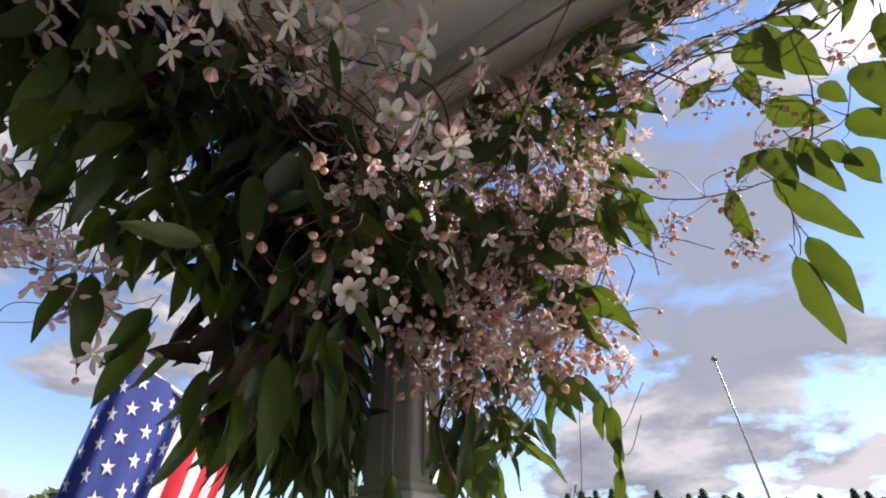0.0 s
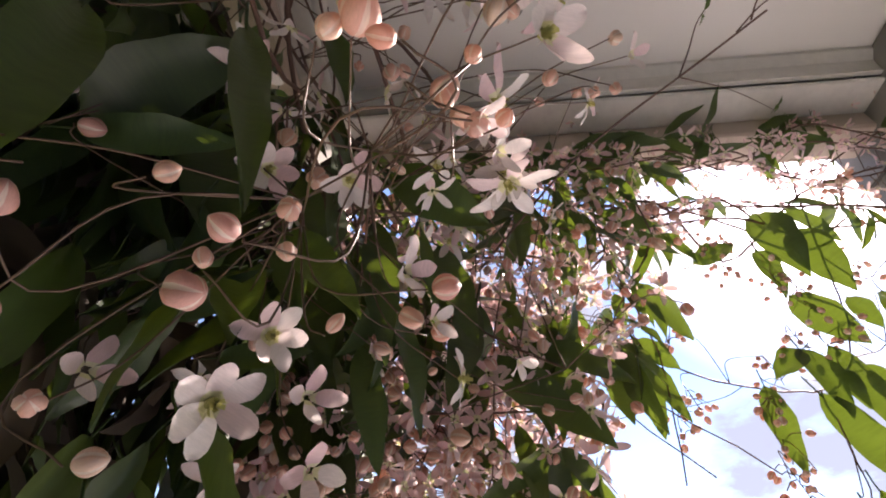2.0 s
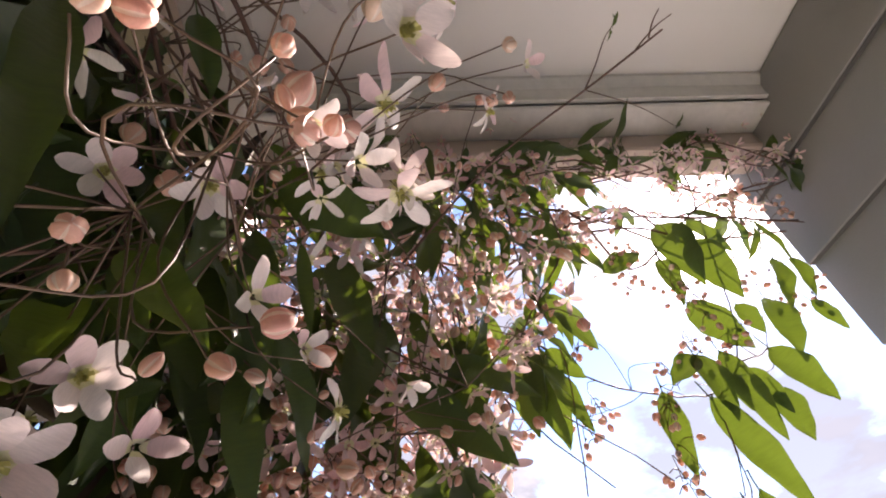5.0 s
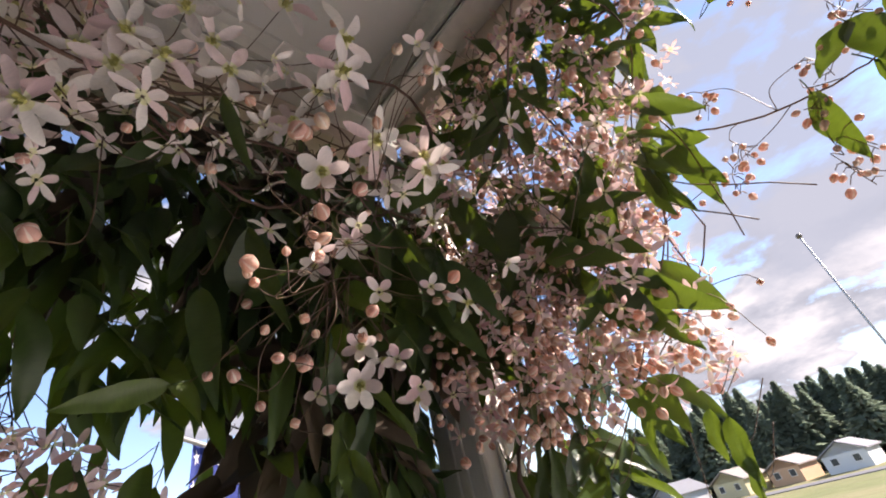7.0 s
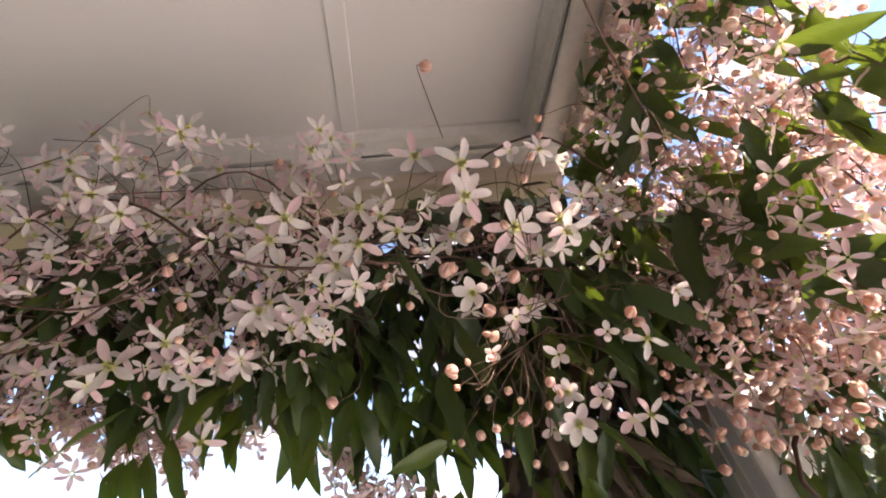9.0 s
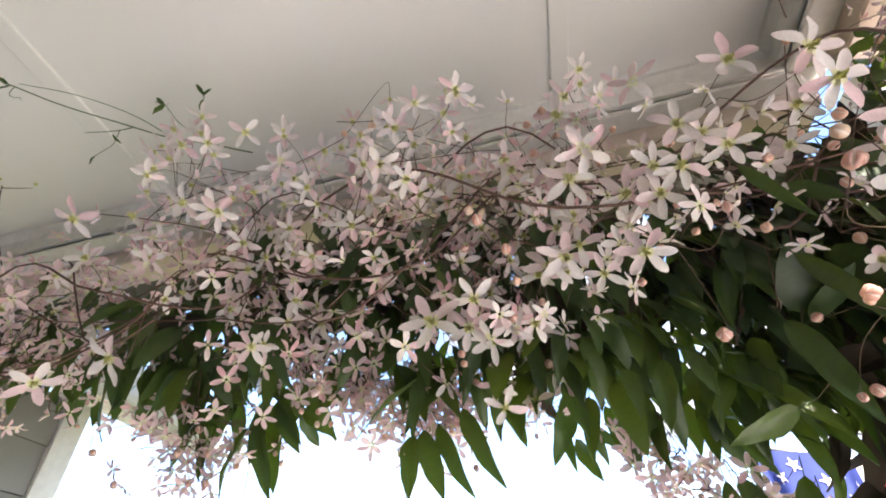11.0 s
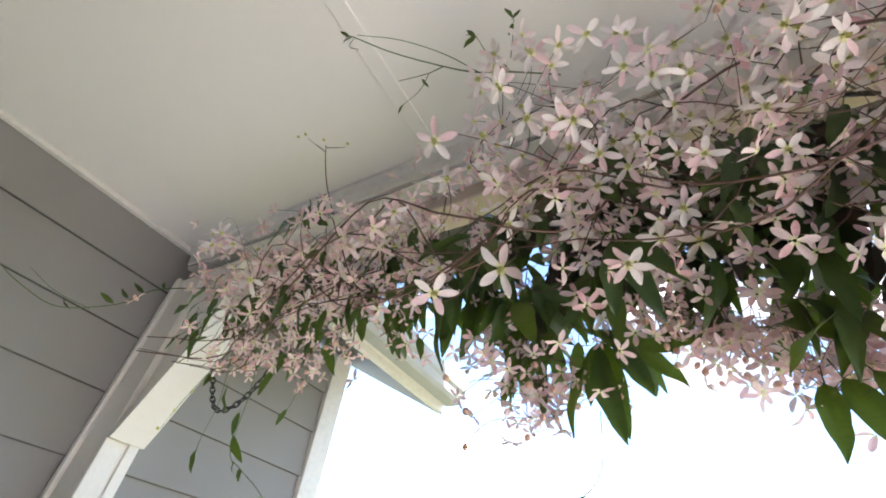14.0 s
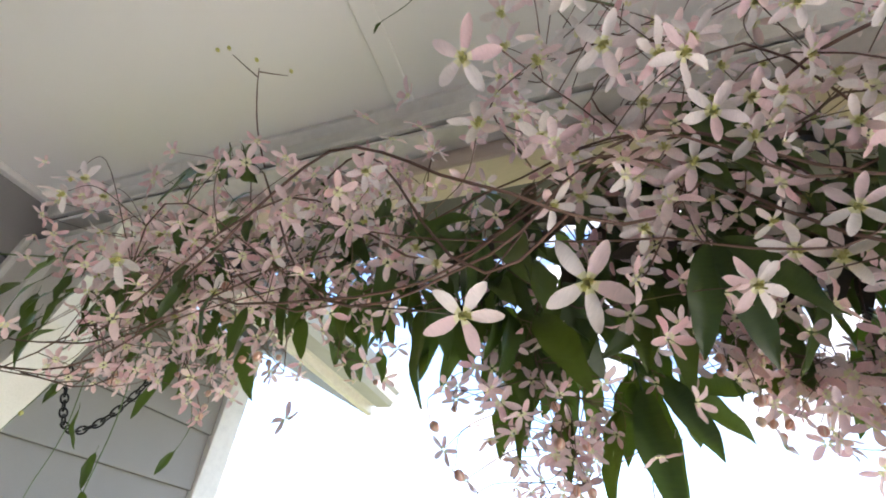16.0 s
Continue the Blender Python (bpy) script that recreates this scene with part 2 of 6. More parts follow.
def glide(points, steps=6):
    """More points on a smooth line through the given ones."""
    p = [Vector(q) for q in points]
    p = [p[0] * 2 - p[1]] + p + [p[-1] * 2 - p[-2]]
    out = []
    for a, b, c, d in zip(p, p[1:], p[2:], p[3:]):
        for s in range(steps):
            t = s / steps
            out.append(0.5 * (2 * b + (c - a) * t + (2 * a - 5 * b + 4 * c - d) * t * t + (3 * b - a - 3 * c + d) * t ** 3))
    return out + [p[-2]]


# ---- the porch: ceiling, beams, trim ----
WALL_X, WALL_Y = -2.315, -0.95
CEIL = 2.50

ceiling = tagged(new("ceiling", mesh_of(boxed((-2.5, -2.6, CEIL), (0.15, 0.17, CEIL + 0.05), 0), "ceiling", M_CEIL)), "white painted flat porch ceiling", "ceiling", kind="structure")
for bx in (-0.426, -1.36):
    b = tagged(new("trim", mesh_of(boxed((bx - 0.019, -2.2, CEIL - 0.006), (bx + 0.019, -0.022, CEIL + 0.001), 0.0025), "batten", M_CEIL)), "flat white batten across the porch ceiling", "batten", kind="structure")
roof = tagged(new("roof", mesh_of(boxed((-2.5, -2.6, CEIL + 0.06), (0.19, 0.46, CEIL + 0.15), 0.004), "roof", plain("roof_felt", (0.09, 0.085, 0.08), 0.9))), "dark felted porch roof above the ceiling", "roof", kind="structure")

def beam_set(name, a, b, face, depth):
    """A porch beam: crown, frieze board and the beam itself, inside face to the right of a-b."""
    a, b = Vector(a), Vector(b)
    crown = [(d, h - 0.05) for d, h in [(0.0, 0.050), (0.0, 0.110), (0.026, 0.110), (0.026, 0.098), (0.012, 0.084), (0.008, 0.062), (0.008, 0.050)]]
    frieze = [(-0.012, -0.004), (-0.001, -0.005), (0.0, -0.012), (-0.004, -0.014), (-face + 0.004, -0.014), (-face - 0.003, -0.010), (-face - 0.003, -0.004)]
    core = [(-face, -0.051), (-face, 0.05), (-face - depth, 0.05), (-face - depth, -0.051), (-face - depth + 0.004, -0.055), (-face - 0.004, -0.055)]
    e = empty(name, (a + b) / 2, "painted timber porch beam with white crown and frieze trim", "beam", "structure")
    for nm, prof, m, lb in (("crown", crown, M_TRIM, "white crown moulding"), ("frieze", frieze, M_TRIM, "white frieze board with a dark joint above"), ("timber", core, M_BEAM, "pinkish brown painted beam")):
        o = part(nm, run(prof, a, b), m, e, lb)
        o.matrix_parent_inverse = Matrix.Translation(-e.location)
    gap = part("gap", run([(-0.011, -0.0035), (-0.011, 0.0035), (-0.02, 0.0035), (-0.02, -0.0035)], a, b), M_DARK, e, "dark open joint")
    gap.matrix_parent_inverse = Matrix.Translation(-e.location)
    return e


beam_set("beam_left", (WALL_X + 0.022, 0.0, 2.44), (0.062, 0.0, 2.44), 0.052, 0.08)
beam_set("beam_right", (0.0, 0.0, 2.4405), (-0.0225, WALL_Y, 2.4405), 0.064, 0.07)


# ---- the house walls with lapped boards ----
LAP = 0.159


def lap_wall(name, length, rows, z0, place, label):
    """A wall of lapped boards; the boards run along local x, proud towards local -y."""
    e = empty(name, (0, 0, 0), label, "wall", "structure")
    e.matrix_world = place
    core = part("sheathing", boxed((0, 0.002, 0.0), (length, 0.14, CEIL)), M_SIDING, e)
    bm = bmesh.new()
    prof = [(0.0, 0.012), (0.0, LAP + 0.007), (-0.003, LAP + 0.007), (-0.0145, 0.002), (-0.0135, 0.0), (-0.0115, 0.0), (-0.0105, 0.012)]
    rings = [[bm.verts.new((x, y, z)) for y, z in prof] for x in (0.0, length)]
    for i in range(7):
        bm.faces.new([rings[0][i], rings[0][(i + 1) % 7], rings[1][(i + 1) % 7], rings[1][i]])
    bm.faces.new(rings[0][::-1])
    bm.faces.new(rings[1])
    bmesh.ops.recalc_face_normals(bm, faces=bm.faces)
    me = mesh_of(bm, "lap_board", M_SIDING)
    for i in range(rows):
        o = part("lap_board", me, None, e)
        o.location = (0, 0, z0 + LAP * i)
    # thin dark strip stands in for the shade under each lap
    joint_shade = mesh_of(boxed((0.0, -0.0112, -0.0013), (length, -0.0035, 0.0004)), "joint_shade", M_JOINT_SHADE)
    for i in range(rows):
        o = part("joint_shade", joint_shade, None, e)
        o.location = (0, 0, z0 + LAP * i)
    return e


# wall with the half post (faces +x): local x runs along +y
lap_wall("wall_west", 2.94, 15, 1.852 - LAP * 11, Matrix(((0, -1, 0, WALL_X), (1, 0, 0, -2.2), (0, 0, 1, 0), (0, 0, 0, 1))), "greige lapped board siding of the house")
# wall where the other beam ends (faces +y): local x runs along -x
lap_wall("wall_south", 0.49, 15, 2.325 - LAP * 14, Matrix(((-1, 0, 0, 0.14), (0, -1, 0, WALL_Y), (0, 0, 1, 0), (0, 0, 0, 1))), "greige lapped board siding beside the porch end")
for nm, lo, hi in (
    ("trim", (WALL_X - 0.001, -2.2, 2.483), (WALL_X + 0.022, -0.001, 2.4985)),
    ("trim", (WALL_X - 0.001, 0.741, 0.0), (WALL_X + 0.026, 0.835, 2.50)),
    ("trim", (WALL_X - 0.16, 0.7415, 0.0), (WALL_X - 0.002, 0.8345, 2.56)),
    ("trim", (-0.384, WALL_Y - 0.14, 0.0), (-0.352, WALL_Y + 0.022, 2.498)),
):
    tagged(new(nm, mesh_of(boxed(lo, hi, 0.003), nm, M_TRIM)), "white painted trim board on the siding", "trim", kind="structure")
# unseen slab, added and kept pale to throw sunlight up at the ceiling
M_BOUNCE = paint("bounce_slab", (0.72, 0.69, 0.66), (0.63, 0.60, 0.57), 0.85, 12, (1, 1, 1), 0.4)
tagged(new("pavement", mesh_of(boxed((-3.1, -5.0, -0.255), (7.0, 0.45, -0.07), 0.01), "pavement", M_BOUNCE)), "unseen pale slab added to bounce light into the porch", "pavement", kind="structure")
floor = tagged(new("floor", mesh_of(boxed((-2.9, -2.8, -0.06), (0.3, 0.3, 0.0), 0.005), "floor", paint("deck", (0.62, 0.59, 0.56), (0.54, 0.51, 0.48), 0.7, 30, (1, 14, 1), 0.4))), "worn grey porch deck", "floor", kind="structure")
tagged(new("wall_back", mesh_of(boxed((-2.5, -2.74, 0.0), (0.3, -2.6, CEIL), 0), "wall_back", M_SIDING)), "plain greige house wall behind the porch", "wall", kind="structure")
tagged(new("wall_side", mesh_of(boxed((-0.34, -2.6, 0.0), (-0.20, WALL_Y - 0.142, CEIL), 0), "wall_side", M_SIDING)), "plain greige house wall closing the porch", "wall", kind="structure")


def half_post():
    """The white post against the siding under the beam's end, with a panelled corbel up to the beam."""
    e = empty("half_post", (WALL_X + 0.06, 0.045, 0), "white painted post with a corbel against the siding", "post")
    inv = Matrix.Translation(-e.location)
    xf, y0, y1, top = -2.195, 0.006, 0.090, 2.384

    def p(name, lo, hi, bev, label=""):
        part(name, boxed(lo, hi, bev), M_POST, e, label).matrix_parent_inverse = inv

    p("core", (WALL_X + 0.001, y0, 0.0), (xf, y1, top), 0.004)
    p("stile", (xf - 0.002, y0 - 0.0005, 0.0), (xf + 0.008, y0 + 0.050, 1.892), 0.003)
    p("stile", (xf - 0.002, y1 - 0.026, 0.0), (xf + 0.008, y1 + 0.0005, 1.905), 0.003)
    p("corner_bead", (WALL_X + 0.012, y0 - 0.014, 0.0), (WALL_X + 0.032, y0 - 0.0002, top), 0.004)
    outline = [(xf - 0.001, 1.893), (xf + 0.024, 1.890), (xf + 0.048, 1.924), (xf + 0.178, 2.138), (xf + 0.196, 2.24), (xf + 0.196, top - 0.0005), (xf - 0.001, top - 0.0005)]
    bm = bmesh.new()
    front = [bm.verts.new((x, y0 - 0.002, z)) for x, z in outline]
    back = [bm.verts.new((x, y1 + 0.002, z)) for x, z in outline]
    k = len(outline)
    for i in range(k):
        bm.faces.new([front[i], front[(i + 1) % k], back[(i + 1) % k], back[i]])
    bm.faces.new(back)
    face = bm.faces.new(front[::-1])
    bmesh.ops.recalc_face_normals(bm, faces=bm.faces)
    bmesh.ops.inset_region(bm, faces=[face], thickness=0.024, depth=0.0)
    bmesh.ops.inset_region(bm, faces=[face], thickness=0.008, depth=-0.016)
    part("corbel", bm, M_POST, e, "white corbel with a sunk side panel").matrix_parent_inverse = inv


half_post()


def corner_post():
    """The square white corner post with chamfered edges, corner beads and a collar."""
    e = empty("porch_post", (0.142, 0.055, 0), "white painted square porch post wrapped in vines", "post")
    h = 0.050
    bm = boxed((-h, -h, 0.0), (h, h, 2.384), 0.007)
    part("shaft", bm, M_POST, e)
    for sx, sy in ((-1, -1), (1, -1), (-1, 1)):
        part("corner_bead", boxed((sx * 0.036 - 0.012, sy * 0.036 - 0.012, 1.61), (sx * 0.036 + 0.012, sy * 0.036 + 0.012, 2.2), 0.004), M_POST, e)
    for k in (-0.011, 0.011):
        part("flute_strip", boxed((k - 0.005, -0.0545, 1.61), (k + 0.005, -0.0498, 2.2), 0.002), M_POST, e)
        part("flute_strip", boxed((-0.0545, k - 0.005, 1.61), (-0.0498, k + 0.005, 2.2), 0.002), M_POST, e)
    part("collar", boxed((-0.07, -0.07, 1.565), (0.07, 0.07, 1.585), 0.005), M_POST, e, "white collar moulding")
    part("collar", boxed((-0.058, -0.058, 1.5855), (0.058, 0.058, 1.602), 0.005), M_POST, e, "white collar moulding")
    part("plinth", boxed((-0.062, -0.062, 0.0), (0.062, 0.062, 1.564), 0.006), M_POST, e)


corner_post()


def eave():
    """The neighbouring eave over the outer wall: soffit, fascia and gutter."""
    e = empty("roof_eave", (WALL_X, 0.4, 2.2), "white gutter and fascia over a grey soffit", "eave", "structure")
    inv = Matrix.Translation(-e.location)
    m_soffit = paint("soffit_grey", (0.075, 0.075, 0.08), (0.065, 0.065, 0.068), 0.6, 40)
    zs = 2.278

    def p(name, bm, m, label=""):
        part(name, bm, m, e, label).matrix_parent_inverse = inv

    slope = 0.53

    def sheet(x0, x1, y0, y1, up, thick):
        """A board that rises towards the wall with the roof."""
        bm = bmesh.new()
        v = [bm.verts.new((x, y, zs + (-1.857 - x) * slope + up + h)) for h in (0.0, thick) for x, y in ((x0, y0), (x1, y0), (x1, y1), (x0, y1))]
        for f in ((3, 2, 1, 0), (4, 5, 6, 7), (0, 1, 5, 4), (1, 2, 6, 5), (2, 3, 7, 6), (3, 0, 4, 7)):
            bm.faces.new([v[i] for i in f])
        bmesh.ops.recalc_face_normals(bm, faces=bm.faces)
        return bm

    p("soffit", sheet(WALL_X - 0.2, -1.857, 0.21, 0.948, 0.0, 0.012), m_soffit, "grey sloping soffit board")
    p("roof_sheet", sheet(WALL_X - 0.2, -1.80, 0.21, 0.959, 0.105, 0.03), plain("shingle", (0.10, 0.10, 0.10), 0.9), "dark roof edge")
    p("barge_board", sheet(WALL_X - 0.2, -1.8575, 0.936, 0.9475, 0.0125, 0.09), M_TRIM, "white barge board")
    p("fascia", boxed((-1.8565, 0.21, zs - 0.004), (-1.837, 0.927, zs + 0.10), 0.002), M_TRIM, "white fascia board")
    p("fascia", boxed((-1.8368, 0.21, zs + 0.02), (-1.812, 0.912, zs + 0.10), 0.002), M_TRIM, "white fascia moulding")
    gutter = [(0.0, 0.0), (0.050, 0.0), (0.062, 0.012), (0.070, 0.035), (0.080, 0.045), (0.086, 0.064), (0.090, 0.078), (0.085, 0.08), (0.078, 0.066), (0.062, 0.040), (0.055, 0.016), (0.045, 0.007), (0.006, 0.007), (0.006, 0.078), (0.0, 0.078)]
    bm = run(gutter, (-1.8115, 0.902, zs + 0.012), (-1.8115, 0.21, zs + 0.012))
    for v in bm.verts:
        v.co.x = -1.8115 + abs(v.co.x + 1.8115)
    bmesh.ops.recalc_face_normals(bm, faces=bm.faces)
    p("gutter", bm, plain("gutter_grey", (0.44, 0.45, 0.46), 0.4), "white metal gutter")
    bm = run([(0.0, 0.0), (0.050, 0.0), (0.070, 0.035), (0.090, 0.078), (0.0, 0.078)], (-1.8115, 0.905, zs + 0.012), (-1.8115, 0.9025, zs + 0.012))
    for v in bm.verts:
        v.co.x = -1.8115 + abs(v.co.x + 1.8115)
    bmesh.ops.recalc_face_normals(bm, faces=bm.faces)
    p("end_cap", bm, M_TRIM)


eave()


def downlight():
    e = empty("recessed_light", (-1.26, -0.529, CEIL), "round grey-rimmed recessed ceiling light, switched off", "ceiling light")
    bm = bmesh.new()
    rings = []
    for r, z in ((0.080, -0.0005), (0.080, -0.006), (0.073, -0.009), (0.064, -0.006), (0.062, -0.001)):
        rings.append([bm.verts.new((r * math.cos(a * math.pi / 16), r * math.sin(a * math.pi / 16), z)) for a in range(32)])
    for r0, r1 in zip(rings, rings[1:]):
        for k in range(32):
            bm.faces.new([r0[k], r0[(k + 1) % 32], r1[(k + 1) % 32], r1[k]]).smooth = True
    part("ring", bm, plain("lamp_ring", (0.45, 0.45, 0.44), 0.4), e)
    bm = bmesh.new()
    bmesh.ops.create_circle(bm, cap_ends=True, segments=32, radius=0.0625, matrix=Matrix.Translation((0, 0, -0.0012)))
    part("lens", bm, plain("lamp_lens", (0.24, 0.24, 0.235), 0.3), e, "grey unlit lens")


downlight()


def wall_fixture():
    e = empty("wall_light", (-0.235, WALL_Y + 0.016, 2.405), "small white fixture on the siding under the ceiling", "light fixture")
    part("housing", boxed((-0.08, 0.0, -0.012), (0.03, 0.055, 0.075), 0.012), M_TRIM, e)
    part("mount_plate", boxed((-0.065, -0.004, -0.004), (0.015, 0.0005, 0.066), 0.002), M_TRIM, e)


wall_fixture()


# ---- ground, houses, trees and flagpole ----
def ground_material():
    m, n, p, _ = material("field")
    big, mid, fine = noise_tex(n, 0.035, 5), noise_tex(n, 0.4, 5), noise_tex(n, 14, 4)
    a = mixed(n, (0.14, 0.165, 0.05), (0.23, 0.21, 0.095), ramp(n, [(0.4, (0, 0, 0)), (0.62, (1, 1, 1))], big), "Color")
    b = n.add("ShaderNodeMix", data_type="RGBA", blend_type="MULTIPLY")
    b.inputs["Factor"].default_value = 0.6
    n.link(a, "Result", b, "A")
    n.link(ramp(n, [(0.3, (0.55, 0.55, 0.5)), (0.7, (1, 1, 1))], mid), "Color", b, "B")
    n.link(b, "Result", p, "Base Color")
    n.put(p, Roughness=0.9)
    bump(n, p, fine, 0.6, 0.05)
    return m


def low(d):
    """The land falls away gently from the house."""
    return -0.26 - 2.6 * min(1.0, max(0.0, (d - 10) / 55)) ** 1.2


bm = bmesh.new()
bmesh.ops.create_grid(bm, x_segments=60, y_segments=60, size=1.0)
for v in bm.verts:
    d = v.co.to_2d()
    q = max(abs(d.x), abs(d.y), 1e-6)
    v.co.x, v.co.y = d.x * (20 + 1480 * q ** 3), d.y * (20 + 1480 * q ** 3)
for v in bm.verts:
    d = math.hypot(v.co.x, v.co.y)
    v.co.z = low(d)
tagged(new("ground", mesh_of(bm, "ground", ground_material())), "mown grass and dry field", "ground", kind="structure")
M_ROAD = plain("asphalt", (0.16, 0.16, 0.17), 0.9, 0, 0.3, 3.0)
road = tagged(new("road", mesh_of(boxed((84, -160, -3.2), (90, 200, low(87) + 0.12), 0), "road", M_ROAD)), "grey asphalt road beyond the field", "road", kind="structure")


def house(at, turn, w, d, h, wall_c, roof_c, label):
    """A low house: walls, gable roof, windows with panes, a door."""
    e = empty("house", at, label, "house", group="houses across the field")
    e.rotation_euler = (0, 0, radians(turn))
    mw = plain("house_wall", wall_c, 0.8, 0, 0.12, 1.0)
    mr = plain("house_roof", roof_c, 0.8, 0, 0.3, 2.0)
    part("wall", boxed((-w / 2, -d / 2, 0), (w / 2, d / 2, h), 0), mw, e)
    bm = bmesh.new()
    o, r = 0.45, d * 0.27
    A = [bm.verts.new((sx * (w / 2 + o), y, z)) for sx in (-1, 1) for y, z in ((-d / 2 - o, h - 0.05), (0, h + r), (d / 2 + o, h - 0.05), (d / 2 + o, h + 0.15), (0, h + r + 0.22), (-d / 2 - o, h + 0.15))]
    for i in range(6):
        bm.faces.new([A[i], A[(i + 1) % 6], A[6 + (i + 1) % 6], A[6 + i]])
    bm.faces.new(A[:6][::-1])
    bm.faces.new(A[6:])
    bmesh.ops.recalc_face_normals(bm, faces=bm.faces)
    part("roof", bm, mr, e)
    for sx in (-1, 1):
        bm = bmesh.new()
        bm.faces.new([bm.verts.new((sx * (w / 2 - 0.02), y, z)) for y, z in ((-d / 2, h), (d / 2, h), (0, h + r))])
        bmesh.ops.solidify(bm, geom=bm.faces[:], thickness=0.15)
        part("gable", bm, mw, e)
    mg = plain("pane_far", (0.05, 0.06, 0.07), 0.15)
    for sx in (-1, 1):
        for y in (-d / 4, d / 4):
            win = part("window", boxed((sx * w / 2 - 0.05, y - 0.55, 1.0), (sx * w / 2 + 0.05, y + 0.55, 2.1), 0.0), M_TRIM, e)
            part("pane", boxed((sx * w / 2 - 0.06, y - 0.47, 1.08), (sx * w / 2 + 0.06, y + 0.47, 2.02), 0.0), mg, win)
    for x in (-w / 3, 0, w / 3):
        win = part("window", boxed((x - 0.6, -d / 2 - 0.05, 1.0), (x + 0.6, -d / 2 + 0.05, 2.1), 0.0), M_TRIM, e)
        part("pane", boxed((x - 0.52, -d / 2 - 0.06, 1.08), (x + 0.52, -d / 2 + 0.04, 2.02), 0.0), mg, win)
    part("door", boxed((w / 6 - 0.45, -d / 2 - 0.06, 0.0), (w / 6 + 0.45, -d / 2 + 0.04, 2.05), 0.0), mr, e)


GREY_ROOF = (0.20, 0.21, 0.23)
for at, turn, w, wall_c, roof_c, label in (
    ((80, 1.0), 84, 8, (0.62, 0.63, 0.65), GREY_ROOF, "pale grey house with a grey gable roof"),
    ((79, 10.0), 80, 7, (0.66, 0.67, 0.68), (0.25, 0.25, 0.27), "white house with a grey gable roof"),
    ((80, 17.0), 76, 6, (0.60, 0.38, 0.24), (0.32, 0.28, 0.26), "small tan house with a brown roof"),
    ((78, 23.5), 72, 7, (0.62, 0.55, 0.34), (0.30, 0.27, 0.24), "small cream house with a brown roof"),
    ((76, 31.5), 66, 8, (0.55, 0.57, 0.60), GREY_ROOF, "grey house with a dark gable roof"),
    ((74, 41.0), 58, 8, (0.70, 0.70, 0.68), (0.28, 0.28, 0.30), "white house with a pale grey roof"),
    ((82, -9.0), 92, 8, (0.58, 0.60, 0.62), GREY_ROOF, "grey house with a grey gable roof"),
):
    house((at[0] * 1.3, at[1] * 1.3, low(100)), turn + 90, 7.0, w - 0.6, 2.5, wall_c, roof_c, label)

M_FIR, _p = petal_like("fir_green", [(0.0, (0.11, 0.145, 0.105)), (1.0, (0.15, 0.18, 0.13))], (0.26, 0.33, 0.24), 0.5, 1.0, 3)
M_BROAD = plain("broad_green", (0.10, 0.125, 0.05), 0.8, 0, 0.5, 1.5)
M_TRUNK = plain("trunk_bark", (0.10, 0.075, 0.055), 0.9, 0, 0.4, 4.0)


def fir_meshes(seed, broad=False):
    """A tapered trunk and a crown of many small flat sprays."""
    rnd = random.Random(seed)
    h = 1.0
    tb = tube(bmesh.new(), [(0, 0, 0), (0.004, 0.002, 0.5), (0, 0, 0.97)], 0.022, 6, 0.15)
    if broad:
        for i in range(7):
            a = rnd.random() * 6.28
            tube(tb, [(0, 0, 0.35 + 0.05 * i), (0.12 * math.cos(a), 0.12 * math.sin(a), 0.55 + 0.05 * i)], 0.008, 4, 0.3)
    cv, cf = [], []
    for i in range(1500):
        if broad:
            a, z = rnd.random() * 6.28, rnd.random()
            r = 0.30 * math.sqrt(max(0, 1 - (2 * z - 1) ** 2)) * (0.55 + 0.5 * rnd.random())
            z = 0.25 + 0.72 * z
            s, droop = 0.035 + 0.03 * rnd.random(), rnd.uniform(-0.5, 0.5)
        else:
            z = 0.10 + 0.90 * rnd.random() ** 0.85
            a = rnd.random() * 6.28
            r = (1.02 - z) * 0.21 * (0.35 + 0.75 * rnd.random())
            s, droop = 0.02 + 0.03 * (1 - z), -0.45
        c = Vector((r * math.cos(a), r * math.sin(a), z))
        out = Vector((math.cos(a) + rnd.uniform(-0.8, 0.8), math.sin(a) + rnd.uniform(-0.8, 0.8), droop + rnd.uniform(-0.8, 0.6))).normalized()
        side = out.cross(Vector((rnd.uniform(-1, 1), rnd.uniform(-1, 1), rnd.uniform(-0.4, 1)))).normalized()
        i0 = len(cv)
        cv += [c - out * s, c + side * s * 0.45, c + out * s * 1.2, c - side * s * 0.45]
        cf.append((i0, i0 + 1, i0 + 2, i0 + 3))
    me = bpy.data.meshes.new("crown")
    me.from_pydata(cv, [], cf)
    me.materials.append(M_BROAD if broad else M_FIR)
    return mesh_of(tb, "trunk", M_TRUNK), me


TREES = [fir_meshes(3), fir_meshes(5), fir_meshes(9), fir_meshes(12, True)]
rt = random.Random(41)


def tree(at, h, k, wide=1.0):
    broad = k == 3
    e = empty("broadleaf_tree" if broad else "fir_tree", at, "light green leafy tree at the edge of the field" if broad else "dark green fir in the far tree line", "tree", group="tree line")
    e.scale = (h * wide, h * wide, h)
    e.rotation_euler = (0, 0, rt.random() * 6)
    part("trunk", TREES[k][0], None, e)
    part("crown", TREES[k][1], None, e)


